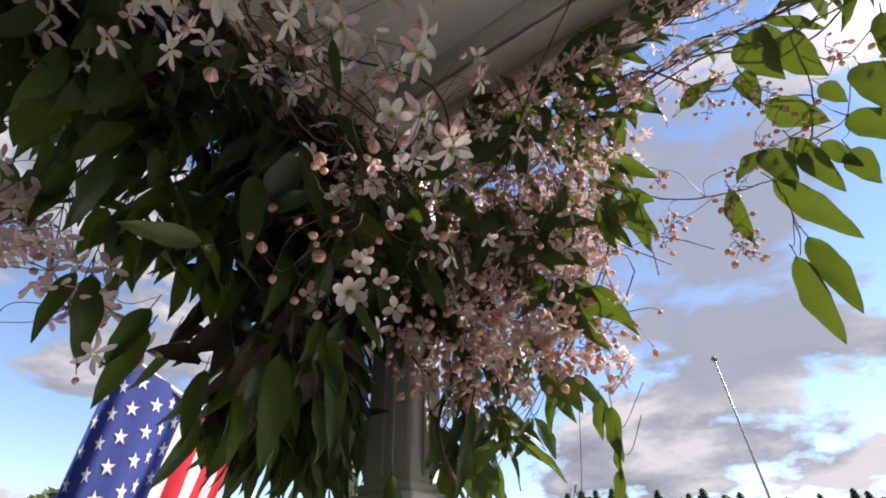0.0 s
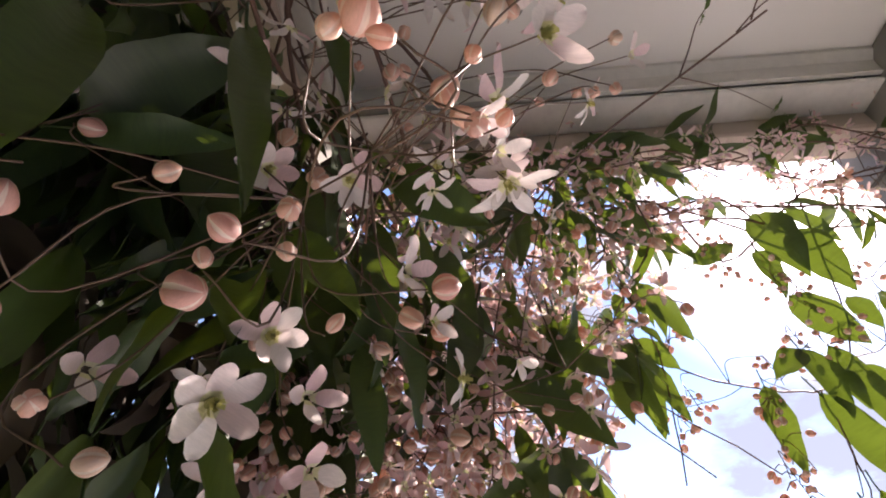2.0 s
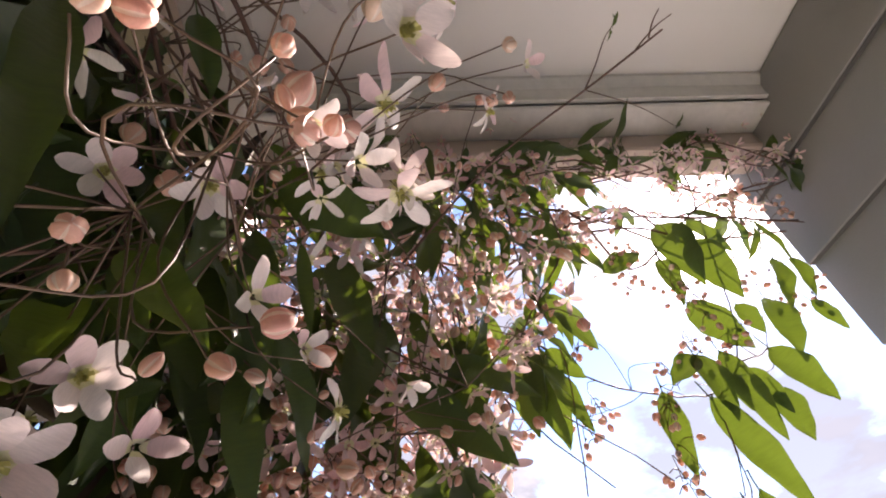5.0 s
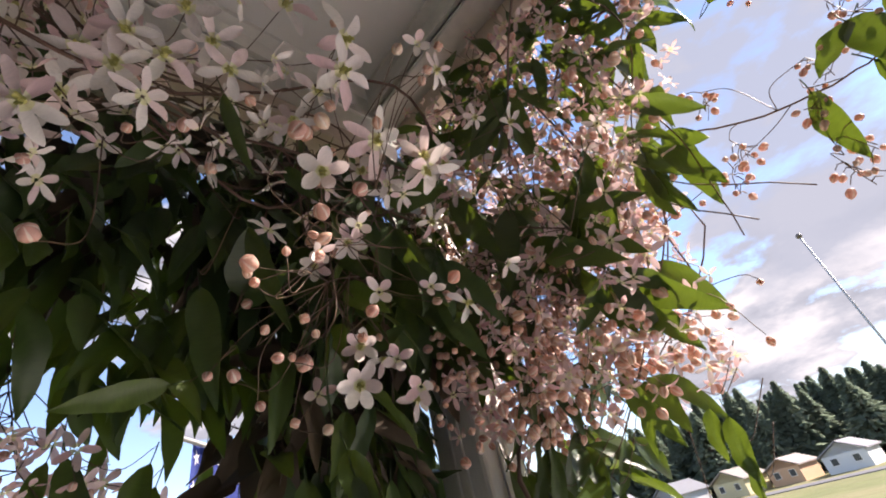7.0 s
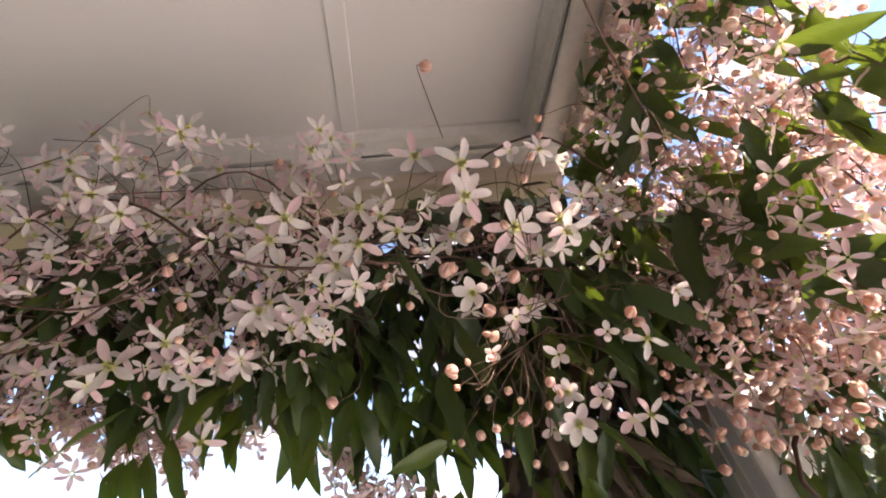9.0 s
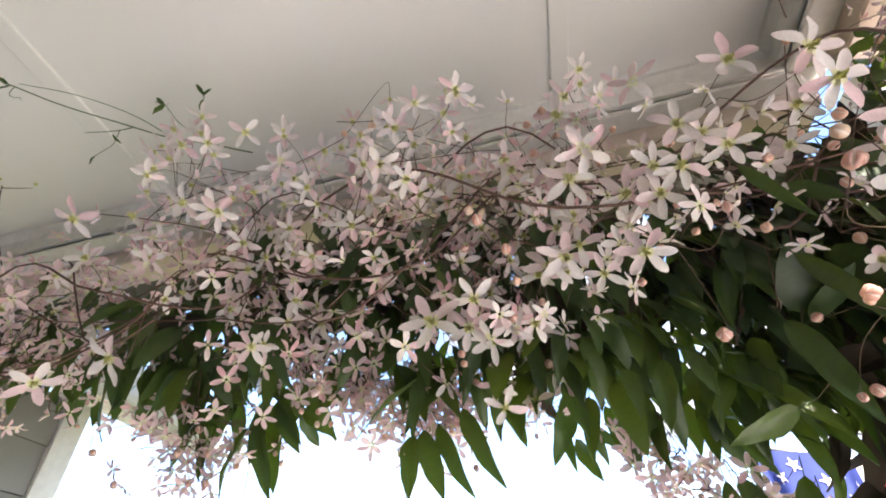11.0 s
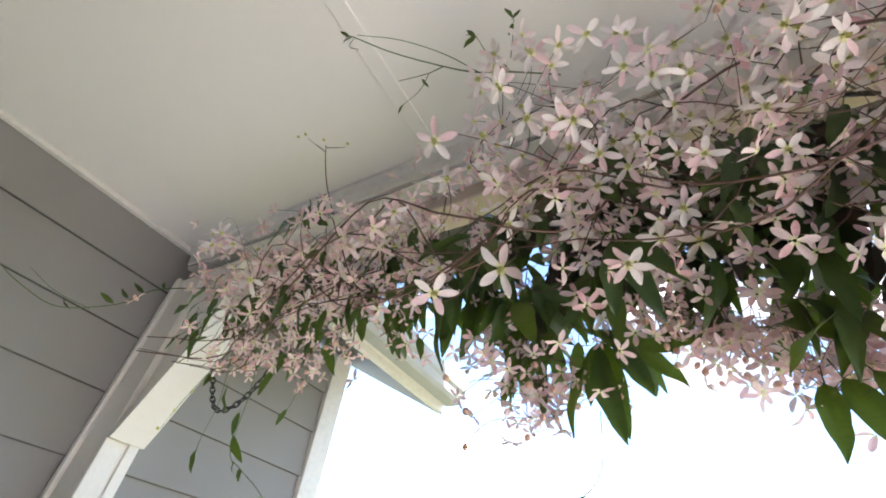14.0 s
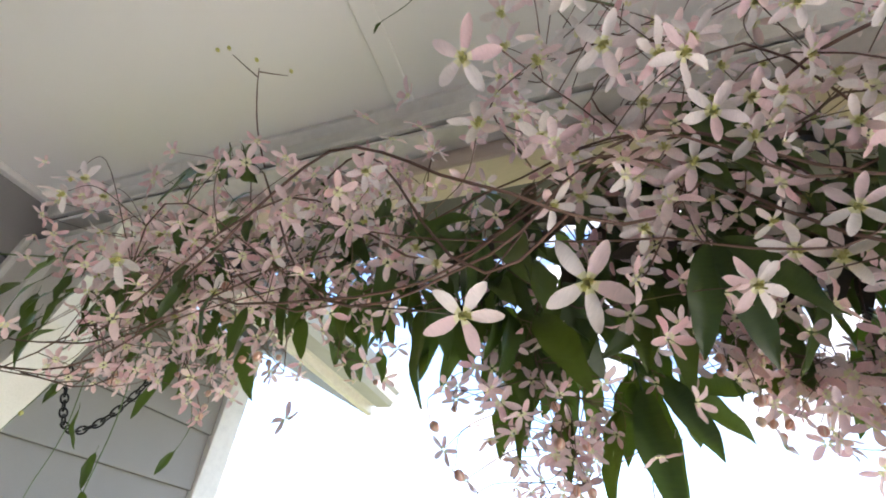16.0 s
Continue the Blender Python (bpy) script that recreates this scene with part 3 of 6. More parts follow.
for i in range(210):
    az = radians(-38 + 82 * i / 209 + rt.uniform(-0.4, 0.4))
    d = rt.uniform(120, 150)
    tall = 14.0 + 4.0 * math.exp(-((math.degrees(az) - 16) / 14) ** 2) + rt.uniform(-2.6, 2.0)
    tree((d * math.cos(az), d * math.sin(az), low(110)), tall, i % 3, rt.uniform(1.3, 1.8))
for i in range(26):
    az = radians(44 + 46 * i / 25)
    d = rt.uniform(62, 84)
    tree((d * math.cos(az), d * math.sin(az), low(70)), rt.uniform(9.5, 12.5), 3 if i % 3 else 1, rt.uniform(1.0, 1.4))


def flagpole():
    e = empty("flagpole", (20.6, -0.46, low(18)), "tall thin white flagpole with a ball on top", "flagpole")
    m = plain("pole_paint", (0.36, 0.36, 0.37), 0.4)
    part("pole", tube(bmesh.new(), [(0, 0, 0), (0, 0, 4.4), (0, 0, 8.80)], 0.055, 12, 0.65), m, e)
    bm = bmesh.new()
    bmesh.ops.create_uvsphere(bm, u_segments=16, v_segments=10, radius=0.11, matrix=Matrix.Translation((0, 0, 8.86)))
    part("ball", bm, plain("ball_dark", (0.12, 0.10, 0.09), 0.4), e, "dark ball finial", True)
    part("base_plate", boxed((-0.25, -0.25, 0), (0.25, 0.25, 0.06), 0.02), m, e)


flagpole()


# ---- the flowering vine: leaf, flower and bud shapes ----
def leaf_mesh(seed, length=0.11, width=0.034, curl=0.5, fold=0.35):
    """A long pointed leaf on a short stalk; it starts at the origin and grows along +y, its face towards +z."""
    rnd = random.Random(seed)
    bm = bmesh.new()
    n, rows = 11, []
    twist = rnd.uniform(-0.5, 0.5)
    for i in range(n + 1):
        s = i / n
        w = width * 0.5 * (math.sin(math.pi * min(1, s ** 0.78)) ** 0.80) * (1 + 0.06 * math.sin(17 * s + seed)) if 0 < i < n else 0.0006
        a = -curl * s * s
        y, z = length * (s - 0.12 * curl * s * s), length * (-0.45 * curl * s * s)
        tw = twist * s
        row = []
        for k in (-1, -0.5, 0, 0.5, 1):
            x = w * k
            up = abs(k) * w * fold + 0.0022 * math.sin(11 * s + seed + 3 * k) * abs(k)
            row.append(bm.verts.new((x * math.cos(tw) - up * math.sin(tw), y, z + up * math.cos(tw) + x * math.sin(tw))))
        rows.append(row)
    for r0, r1 in zip(rows, rows[1:]):
        for k in range(4):
            bm.faces.new([r0[k], r0[k + 1], r1[k + 1], r1[k]]).smooth = True
    tube(bm, [(0, -0.022, 0.004), (0, -0.01, 0.0005), (0, 0.004, -0.0005)], 0.0009, 4)
    return mesh_of(bm, "leaf", M_LEAF)


def flower_mesh(seed, petals=5, size=0.027, opened=1.0, petal=None, broad=1.0):
    """An open star flower, its face towards +z."""
    rnd = random.Random(seed)
    bm = bmesh.new()
    for k in range(petals):
        a = 2 * math.pi * k / petals + rnd.uniform(-0.14, 0.14)
        ln, wd = size * rnd.uniform(0.9, 1.1), size * rnd.uniform(0.34, 0.42) * broad
        lift, bend = rnd.uniform(-0.05, 0.40) + (1 - opened) * 1.1, rnd.uniform(-0.6, 0.2)
        rows = []
        for s, wide in ((0, 0.34), (0.18, 0.64), (0.38, 0.92), (0.60, 1.0), (0.80, 0.82), (0.94, 0.44), (1.0, 0.08)):
            w = wd * 0.5 * wide
            el = lift + bend * s
            r = 0.002 + ln * s * math.cos(el * 0.8)
            z = ln * s * math.sin(el * 0.8) + 0.002
            row = []
            for c in (-1, 0, 1):
                t = c * w
                zz = z + abs(c) * (0.0022 - 0.0012 * s) + (0.0012 * math.sin(7 * s + k + seed) if c else 0)
                row.append(bm.verts.new((r * math.cos(a) - t * math.sin(a), r * math.sin(a) + t * math.cos(a), zz)))
            rows.append(row)
        for i, (r0, r1) in enumerate(zip(rows, rows[1:])):
            for c in range(2):
                f = bm.faces.new([r0[c], r0[c + 1], r1[c + 1], r1[c]])
                f.smooth, f.material_index = True, int(i == 0)
    return mesh_of(bm, "flower", [petal or M_PETAL, M_PETAL_BASE])


def stamen_mesh(seed):
    rnd = random.Random(seed)
    bm = bmesh.new()
    for k in range(20):
        a, o = rnd.random() * 6.28, rnd.random()
        d = Vector((math.cos(a) * o * 0.8, math.sin(a) * o * 0.8, 1)).normalized()
        L = rnd.uniform(0.006, 0.0105)
        q = Vector((-math.sin(a), math.cos(a), 0)) * 0.0007
        p = Vector((0, 0, 0.001))
        v = [bm.verts.new(c) for c in (p - q, p + q, p + d * L + q * 1.6, p + d * L - q * 1.6)]
        bm.faces.new(v)
    bmesh.ops.create_icosphere(bm, subdivisions=1, radius=0.0034, matrix=Matrix.Translation((0, 0, 0.003)))
    return mesh_of(bm, "stamen", M_STAMEN)


def bud_mesh(seed, r=0.0075, long=1.25):
    """A plump four-ribbed bud on a short stalk, hanging along +z from the origin."""
    rnd = random.Random(seed)
    bm = bmesh.new()
    rings = []
    turns = [q * math.pi / 2 + d for q in range(4) for d in (0.0, 0.17, 0.55, 1.02, 1.40)]
    for i in range(9):
        s = i / 8
        rr = r * math.sin(math.pi * (0.07 + 0.92 * s)) ** 0.62 * (1.04 - 0.10 * s)
        row = []
        for k, a in enumerate(turns):
            g = 1 - (0.24, 0.07, -0.06, -0.06, 0.07)[k % 5] * math.sin(math.pi * min(1, s + 0.08)) ** 0.5
            a += 0.12 * s + 0.03 * rnd.uniform(-1, 1)
            row.append(bm.verts.new((rr * g * math.cos(a), rr * g * math.sin(a), 0.003 + 2 * r * long * s)))
        rings.append(row)
    for r0, r1 in zip(rings, rings[1:]):
        for k in range(20):
            f = bm.faces.new([r0[k], r0[(k + 1) % 20], r1[(k + 1) % 20], r1[k]])
            f.smooth = True
            f.material_index = 1 if k % 5 in (0, 4) else 0
    bm.faces.new(rings[0][::-1])
    bm.faces.new(rings[-1])
    return mesh_of(bm, "bud", [M_BUD, M_SEAM])


LEAVES = [leaf_mesh(k, rl, rw, c, fo) for k, (rl, rw, c, fo) in enumerate([(0.11, 0.030, 0.5, 0.35), (0.125, 0.031, 0.9, 0.25), (0.095, 0.030, 0.25, 0.5), (0.115, 0.026, 0.7, 0.3), (0.085, 0.030, 0.4, 0.4), (0.135, 0.036, 0.35, 0.22), (0.10, 0.044, 0.45, 0.3), (0.085, 0.038, 0.3, 0.35), (0.115, 0.046, 0.55, 0.22), (0.125, 0.018, 0.3, 0.25)])]
FLOWERS = [flower_mesh(20 + k, pt, sz, op) for k, (pt, sz, op) in enumerate([(5, 0.027, 1), (6, 0.027, 1), (5, 0.029, 0.9), (4, 0.026, 1.0), (5, 0.025, 0.75), (6, 0.024, 0.6), (4, 0.022, 0.35)])]
PINK_FLOWERS = [flower_mesh(50 + k, pt, sz, op, M_PETAL_PINK) for k, (pt, sz, op) in enumerate([(5, 0.026, 0.9), (4, 0.026, 0.8), (5, 0.025, 0.6), (6, 0.025, 0.9), (4, 0.022, 0.35)])]
CUPS = [flower_mesh(80 + k, pt, 0.025, op, None, 1.4) for k, (pt, op) in enumerate([(5, 0.42), (6, 0.62), (4, 0.25), (4, 0.12)])]
STAMENS = [stamen_mesh(7), stamen_mesh(8)]
BUDS = [bud_mesh(1, 0.0050, 1.15), bud_mesh(2, 0.0058, 1.2), bud_mesh(3, 0.0066, 1.1), bud_mesh(4, 0.0044, 1.4)]
SMALL_BUDS = [bud_mesh(5, 0.0032, 1.25), bud_mesh(6, 0.0038, 1.3)]


def away(r, base, spread):
    return Vector(base) + Vector((r.uniform(-1, 1), r.uniform(-1, 1), r.uniform(-1, 1))) * spread


def placed(scale, rx, ry, rz, x, y, z):
    """A slight turn (degrees), scale and shift of what has grown."""
    return Matrix.LocRotScale((x, y, z), Euler((radians(rx), radians(ry), radians(rz))), (scale, scale, scale))


POST_SET = placed(1.0802, -0.45, -1.24, -1.74, 0.1203, 0.0341, -0.1183)
LEFT_SET = placed(0.974, 0.81, -4.0, 3.89, 0.1214, 0.1111, 0.1099)


class Vine:
    """One spray of the vine: its stems, and all that grows on them."""

    def __init__(self, at, label, seed):
        self.e = empty("clematis_vine", at, label, "vine")
        self.inv = Matrix.Translation(-Vector(at))
        self.rnd = random.Random(seed)
        self.lines = []
        self.stalks = bmesh.new()
        self.count = {}

    def stem(self, points, radius=0.003, taper=0.6, mat=None, attach=True):
        pts = glide(points, 5)
        r = self.rnd
        pts = [p + Vector((r.uniform(-1, 1), r.uniform(-1, 1), r.uniform(-1, 1))) * 0.0014 for p in pts]
        o = part("stem", tube(bmesh.new(), pts, radius, 6, taper), mat or M_STEM, self.e)
        o.matrix_parent_inverse = self.inv
        if attach:
            self.lines += pts

    def stalk(self, p, start_dir=None, reach=0.16):
        """A thin stalk from p to a near place on a stem."""
        r = self.rnd
        near = sorted(self.lines, key=lambda q: (q - p).length_squared)[:14]
        q = r.choice(near)
        if (q - p).length > reach:
            q = near[0]
        if (q - p).length > reach * 1.6:
            q = p + (q - p).normalized() * reach * r.uniform(0.5, 1.0)
        mid = (p + q) / 2 + Vector((r.uniform(-1, 1), r.uniform(-1, 1), r.uniform(-0.4, 1))) * 0.018
        if start_dir:
            mid = p - start_dir * (q - p).length * 0.25 + (mid - (p + q) / 2) * 0.5 + (q - p) * 0.25
        tube(self.stalks, glide([p, mid, q], 5), 0.00046, 5, 1.5)

    def place(self, name, me, p, z_dir, y_dir, scale, child=None):
        z = Vector(z_dir).normalized()
        y = Vector(y_dir)
        y = (y - z * y.dot(z)).normalized()
        x = y.cross(z)
        m = Matrix((x, y, z)).transposed().to_4x4()
        o = part(name, me, None, self.e)
        o.matrix_parent_inverse = self.inv
        o.matrix_basis = Matrix.Translation(p) @ m @ Matrix.Scale(scale, 4)
        if child:
            part("stamen", child, None, o)
        self.count[name] = self.count.get(name, 0) + 1
        return o

    def leaf(self, p, way, face, size=1.0, kind=None):
        """p: its foot; way: towards its tip."""
        r = self.rnd
        way = Vector(way).normalized()
        me = LEAVES[r.randrange(6) if kind is None else kind]
        return self.place("leaf", me, Vector(p), face, way, size)

    def trio(self, p, way, face, size=1.0):
        """Three leaves from one node."""
        r = self.rnd
        way, face = Vector(way).normalized(), Vector(face)
        side = way.cross(face).normalized()
        for k in (-1, 0, 1):
            self.leaf(Vector(p) + side * 0.006 * k, way + side * 0.55 * k + Vector((r.uniform(-1, 1), r.uniform(-1, 1), r.uniform(-1, 1))) * 0.15, face + Vector((r.uniform(-1, 1), r.uniform(-1, 1), r.uniform(-1, 1))) * 0.35, size * r.uniform(0.85, 1.1))
        self.stalk(Vector(p), -way)

    def flower(self, p, face, size=1.0, kind=None, stalk=True):
        r = self.rnd
        p, face = Vector(p), Vector(face).normalized()
        k = r.choice((0, 0, 1, 1, 2, 2, 3, 4, 5)) if kind is None else kind
        me = k if isinstance(k, bpy.types.Mesh) else FLOWERS[k]
        self.place("flower", me, p, face, (r.uniform(-1, 1), r.uniform(-1, 1), r.uniform(-1, 1)), size, STAMENS[r.randrange(2)] if me in FLOWERS[:5] or me in CUPS[:2] else None)
        if stalk:
            self.stalk(p, face)

    def bud(self, p, way, size=1.0, small=False, stalk=True):
        r = self.rnd
        p, way = Vector(p), Vector(way).normalized()
        self.place("bud", r.choice(SMALL_BUDS if small else BUDS), p, way, (r.uniform(-1, 1), r.uniform(-1, 1), 0.3), size * r.uniform(0.85, 1.15))
        if stalk:
            self.stalk(p, way)

    def panicle(self, c, n, spread, places):
        """A loose bunch of small buds on one hanging stalk."""
        r = self.rnd
        c = Vector(c)
        self.stalk(c, None, 0.3)
        low_end = c + Vector((r.uniform(-0.4, 0.4), r.uniform(-0.4, 0.4), -1)).normalized() * spread * 1.6
        tube(self.stalks, glide([c, (c + low_end) / 2 + away(r, (0, 0, 0), 0.006), low_end], 3), 0.0007, 4, 0.7)
        for i in range(n):
            q = c.lerp(low_end, r.random())
            p = q + away(r, (0, 0, -0.2), 1).normalized() * spread * r.uniform(0.35, 0.8)
            tube(self.stalks, [q, (q + p) / 2 + Vector((0, 0, 0.003)), p], 0.0007, 4, 0.9)
            places.append((p, p - q + Vector((0, 0, -0.01)), away(r, (0, 0, 1), 1), r.uniform(0.85, 1.25)))

    def span(self, foot, tip, face=(-0.4, -0.8, 0.3), kind=None):
        """One leaf from its foot to its tip."""
        foot, tip = Vector(foot), Vector(tip)
        way = tip - foot
        k = self.rnd.choice((0, 2, 3)) if kind is None else kind
        me = LEAVES[k]
        end = max((v.co for v in me.vertices), key=lambda c: c.y)
        y, z = way.normalized(), Vector(face)
        z = (z - y * z.dot(y)).normalized()
        # the blade bends back towards its tip: tilt it so that the tip lies where it belongs
        a = math.atan2(end.z, end.y)
        y2, z2 = y * math.cos(a) - z * math.sin(a), z * math.cos(a) + y * math.sin(a)
        self.place("leaf", me, foot, z2, y2, min(way.length / end.length, 1.7))
        self.stalk(foot - y * 0.02, -y, 0.1)

    def mass(self, name, shapes, places, label):
        """Many shapes, too many to count, in one joined mesh. places: (point, face, way, size)."""
        verts, faces, at, mats = [], [], 0, shapes[0].materials[:]
        cache = []
        for me in shapes:
            co = np.empty(len(me.vertices) * 3)
            me.vertices.foreach_get("co", co)
            cache.append((co.reshape(-1, 3), [tuple(p.vertices) for p in me.polygons], [p.material_index for p in me.polygons]))
        slots = []
        for p, face, way, size in places:
            co, fs, ms = cache[self.rnd.randrange(len(cache))]
            z = Vector(face).normalized()
            y = Vector(way)
            y = (y - z * y.dot(z)).normalized()
            m = np.array((y.cross(z), y, z)) * size
            verts.append(co @ m + np.array(p))
            faces += [tuple(i + at for i in q) for q in fs]
            slots += ms
            at += len(co)
        me = bpy.data.meshes.new(name)
        me.from_pydata(np.concatenate(verts).tolist(), [], faces)
        for m in ([M_SHADE_LEAF] if name == "dry_foliage" else mats):
            me.materials.append(m)
        me.polygons.foreach_set("use_smooth", [True] * len(me.polygons))
        me.polygons.foreach_set("material_index", slots)
        o = part(name, me, None, self.e)
        o.matrix_parent_inverse = self.inv
        tagged(o, label, kind="stuff")

    def done(self, m):
        """Tie up the stalks and set the grown vine into its place."""
        self.e.matrix_basis = m @ self.e.matrix_basis
        o = part("stalk", self.stalks, M_TWIG, self.e)
        o.matrix_parent_inverse = self.inv
        tagged(o, "thin brown flower stalks", kind="stuff")


# ---- where the larger flowers and buds sit ----
LEFT_FLOWERS_A = [
    (-1.57, -0.12, 2.18), (-1.43, -0.09, 2.30), (-1.36, -0.12, 2.22), (-1.35, -0.10, 2.25), 
    (-1.22, -0.11, 2.27), (-1.15, -0.13, 2.24),  (-1.12, -0.11, 2.12), (-1.11, -0.08, 2.13),
    (-1.09, 0.08, 1.98), (-1.09, -0.06, 2.16), (-1.07, -0.26, 2.28), (-1.06, -0.08, 2.09), (-1.05, -0.28, 2.26),
    (-1.00, -0.18, 2.23), (-1.00, -0.17, 2.15), (-1.00, -0.18, 2.13), (-0.99, -0.04, 2.06), (-0.97, -0.19, 2.23),
    (-0.97, -0.08, 2.19), (-0.96, 0.01, 2.11), (-0.95, -0.05, 2.11), (-0.93, -0.07, 2.14), (-0.93, -0.06, 2.07),
    (-0.88, -0.12, 2.31), (-0.88, -0.06, 2.11), (-0.87, -0.21, 2.27), (-0.84, -0.15, 2.24), (-0.82, -0.11, 2.05),
]
LEFT_FLOWERS_B = [
    (-0.78, -0.22, 2.30), (-0.76, -0.22, 2.34), (-0.75, -0.23, 2.27), (-0.74, -0.17, 1.94), (-0.74, -0.16, 2.18),
    (-0.73, -0.18, 2.14), (-0.72, -0.15, 2.30), (-0.69, -0.14, 2.15), (-0.68, -0.16, 2.38), (-0.68, -0.15, 1.96),
    (-0.68, -0.16, 1.93), (-0.67, -0.17, 1.96), (-0.67, -0.18, 2.16), (-0.66, -0.13, 1.93), (-0.66, -0.20, 2.30),
    (-0.63, -0.13, 2.14), (-0.61, -0.12, 1.93), (-0.61, -0.25, 2.06), (-0.60, -0.23, 2.10), (-0.57, -0.19, 1.96),
    (-0.56, -0.25, 2.06), (-0.55, -0.23, 1.96), (-0.53, -0.26, 2.04), (-0.53, -0.27, 2.02), (-0.52, -0.23, 1.92),
    (-0.51, -0.25, 2.16), (-0.50, -0.10, 1.96), (-0.48, -0.27, 1.99), (-0.48, -0.26, 1.95), (-0.47, -0.25, 2.19),
]
LEFT_FLOWERS_C = [
    (-0.45, -0.25, 1.99), (-0.44, -0.28, 2.01), (-0.41, -0.27, 2.01), (-0.39, -0.33, 1.94), (-0.38, -0.32, 1.97),
    (-0.33, -0.32, 1.98), (-0.33, -0.32, 2.02), (-0.27, -0.27, 1.96), (-0.25, -0.28, 1.99), (-0.24, -0.24, 1.93),
    (-0.23, -0.29, 1.94), (-0.12, -0.24, 2.03),
]
POST_FLOWERS_A = [
    (-0.35, -0.30, 1.87), (-0.31, -0.27, 1.85), (-0.26, -0.19, 1.91), (-0.26, -0.36, 1.98), (-0.26, -0.27, 1.97),
    (-0.25, -0.22, 1.82), (-0.23, -0.13, 1.77), (-0.22, -0.15, 1.81), (-0.20, 0.00, 1.83), (-0.19, -0.12, 1.76),
    (-0.18, -0.26, 1.80), (-0.18, -0.17, 1.85), (-0.15, -0.01, 1.83), (-0.12, -0.24, 2.03), (-0.11, -0.30, 2.06),
    (-0.11, -0.34, 2.02), (-0.06, -0.06, 1.82), (-0.05, -0.32, 2.02), (0.01, -0.17, 1.90), (0.02, -0.11, 1.87),
    (0.09, -0.12, 1.84),
]
POST_BUDS_A = [
    (-0.38, -0.24, 1.81), (-0.37, -0.26, 1.82), (-0.34, -0.26, 1.82), (-0.34, -0.32, 1.88), (-0.33, -0.18, 1.78),
    (-0.33, -0.26, 1.86), (-0.33, -0.13, 1.79), (-0.32, -0.14, 1.83), (-0.31, -0.19, 1.81), (-0.30, -0.27, 1.89),
    (-0.30, -0.37, 1.98), (-0.29, -0.14, 1.79), (-0.29, -0.24, 1.77), (-0.28, -0.25, 1.79), (-0.28, -0.21, 1.78),
    (-0.26, -0.36, 1.99), (-0.25, -0.21, 1.80), (-0.25, -0.22, 1.82), (-0.24, -0.24, 1.93), (-0.22, -0.24, 1.83),
    (-0.15, -0.29, 1.84), (-0.08, -0.37, 1.86), (0.02, -0.24, 1.94),
]


def toward(p, r, spread=0.45, eye=None):
    """A face towards the open side of the porch."""
    p = Vector(p)
    e = Vector(eye) if eye else Vector((p.x * 0.75 - 0.25, -0.70, 1.62))
    return away(r, (e - p).normalized(), spread)


def near(r, points, spread):
    x, y, z = r.choice(points)
    return Vector((r.gauss(x, spread * 1.3), r.gauss(y, spread), r.gauss(z, spread)))


def crowded(p):
    """True where one stands to look: the air is free there."""
    return (p - Vector((-0.45, -0.26, 1.68))).length < 0.30


def open_post(p):
    """False where the bare face of the post shows."""
    d = Vector((p[0] - 0.12, p[1] - 0.02))
    side = d.dot(Vector((-0.607, 0.795)))
    return not (p[2] < 1.87 and -0.07 < side < 0.10)


def hang(r, lo, hi, down=0.35):
    p = Vector([r.uniform(a, b) for a, b in zip(lo, hi)])
    return p, away(r, (0.1, -0.8, 0.35), 0.6), away(r, (0, 0, -1), down), r.uniform(0.75, 1.05)


# ---- the vine along the left beam ----
LEFT_FLOWERS = LEFT_FLOWERS_A + LEFT_FLOWERS_B + LEFT_FLOWERS_C
left = Vine((-1.0, 0.02, 2.236), "pink and white flowering evergreen clematis along the porch beam", 11)
r = left.rnd
for k in range(6):
    pts = []
    for i in range(13):
        x = 0.05 - 1.97 * i / 12
        pts.append((x, r.uniform(-0.15, 0.03) - 0.05 * (1 + x / 2), r.uniform(2.02, 2.25 if x > -1.1 else 2.19)))
    left.stem(pts, r.uniform(0.0011, 0.0020))
for k in range(4):
    x = r.uniform(-1.6, -0.2)
    left.stem([(x, -0.08, r.uniform(2.15, 2.3)), (x + r.uniform(-0.1, 0.1), -0.16, r.uniform(2.12, 2.26)), (x + r.uniform(-0.25, 0.25), r.uniform(-0.27, -0.16), r.uniform(2.1, 2.27))], 0.0012)
for i in range(48):
    p = near(r, LEFT_FLOWERS, 0.05)
    p.z, p.y = min(p.z, 2.41), max(p.y, -0.33)
    if -0.70 < p.x < -0.36 and p.z < 2.06:
        continue
    left.flower(p, toward(p, r, 0.8), r.uniform(0.75, 1.02))
for i in range(44):
    x = r.uniform(-1.86, -1.3)
    p = (x, r.gauss(-0.08, 0.05), min(2.40, r.gauss(2.20, 0.08)))
    left.flower(p, toward(p, r, 0.8), r.uniform(0.75, 0.95))
# the lower sprays beyond the beam, lit from behind
places = []


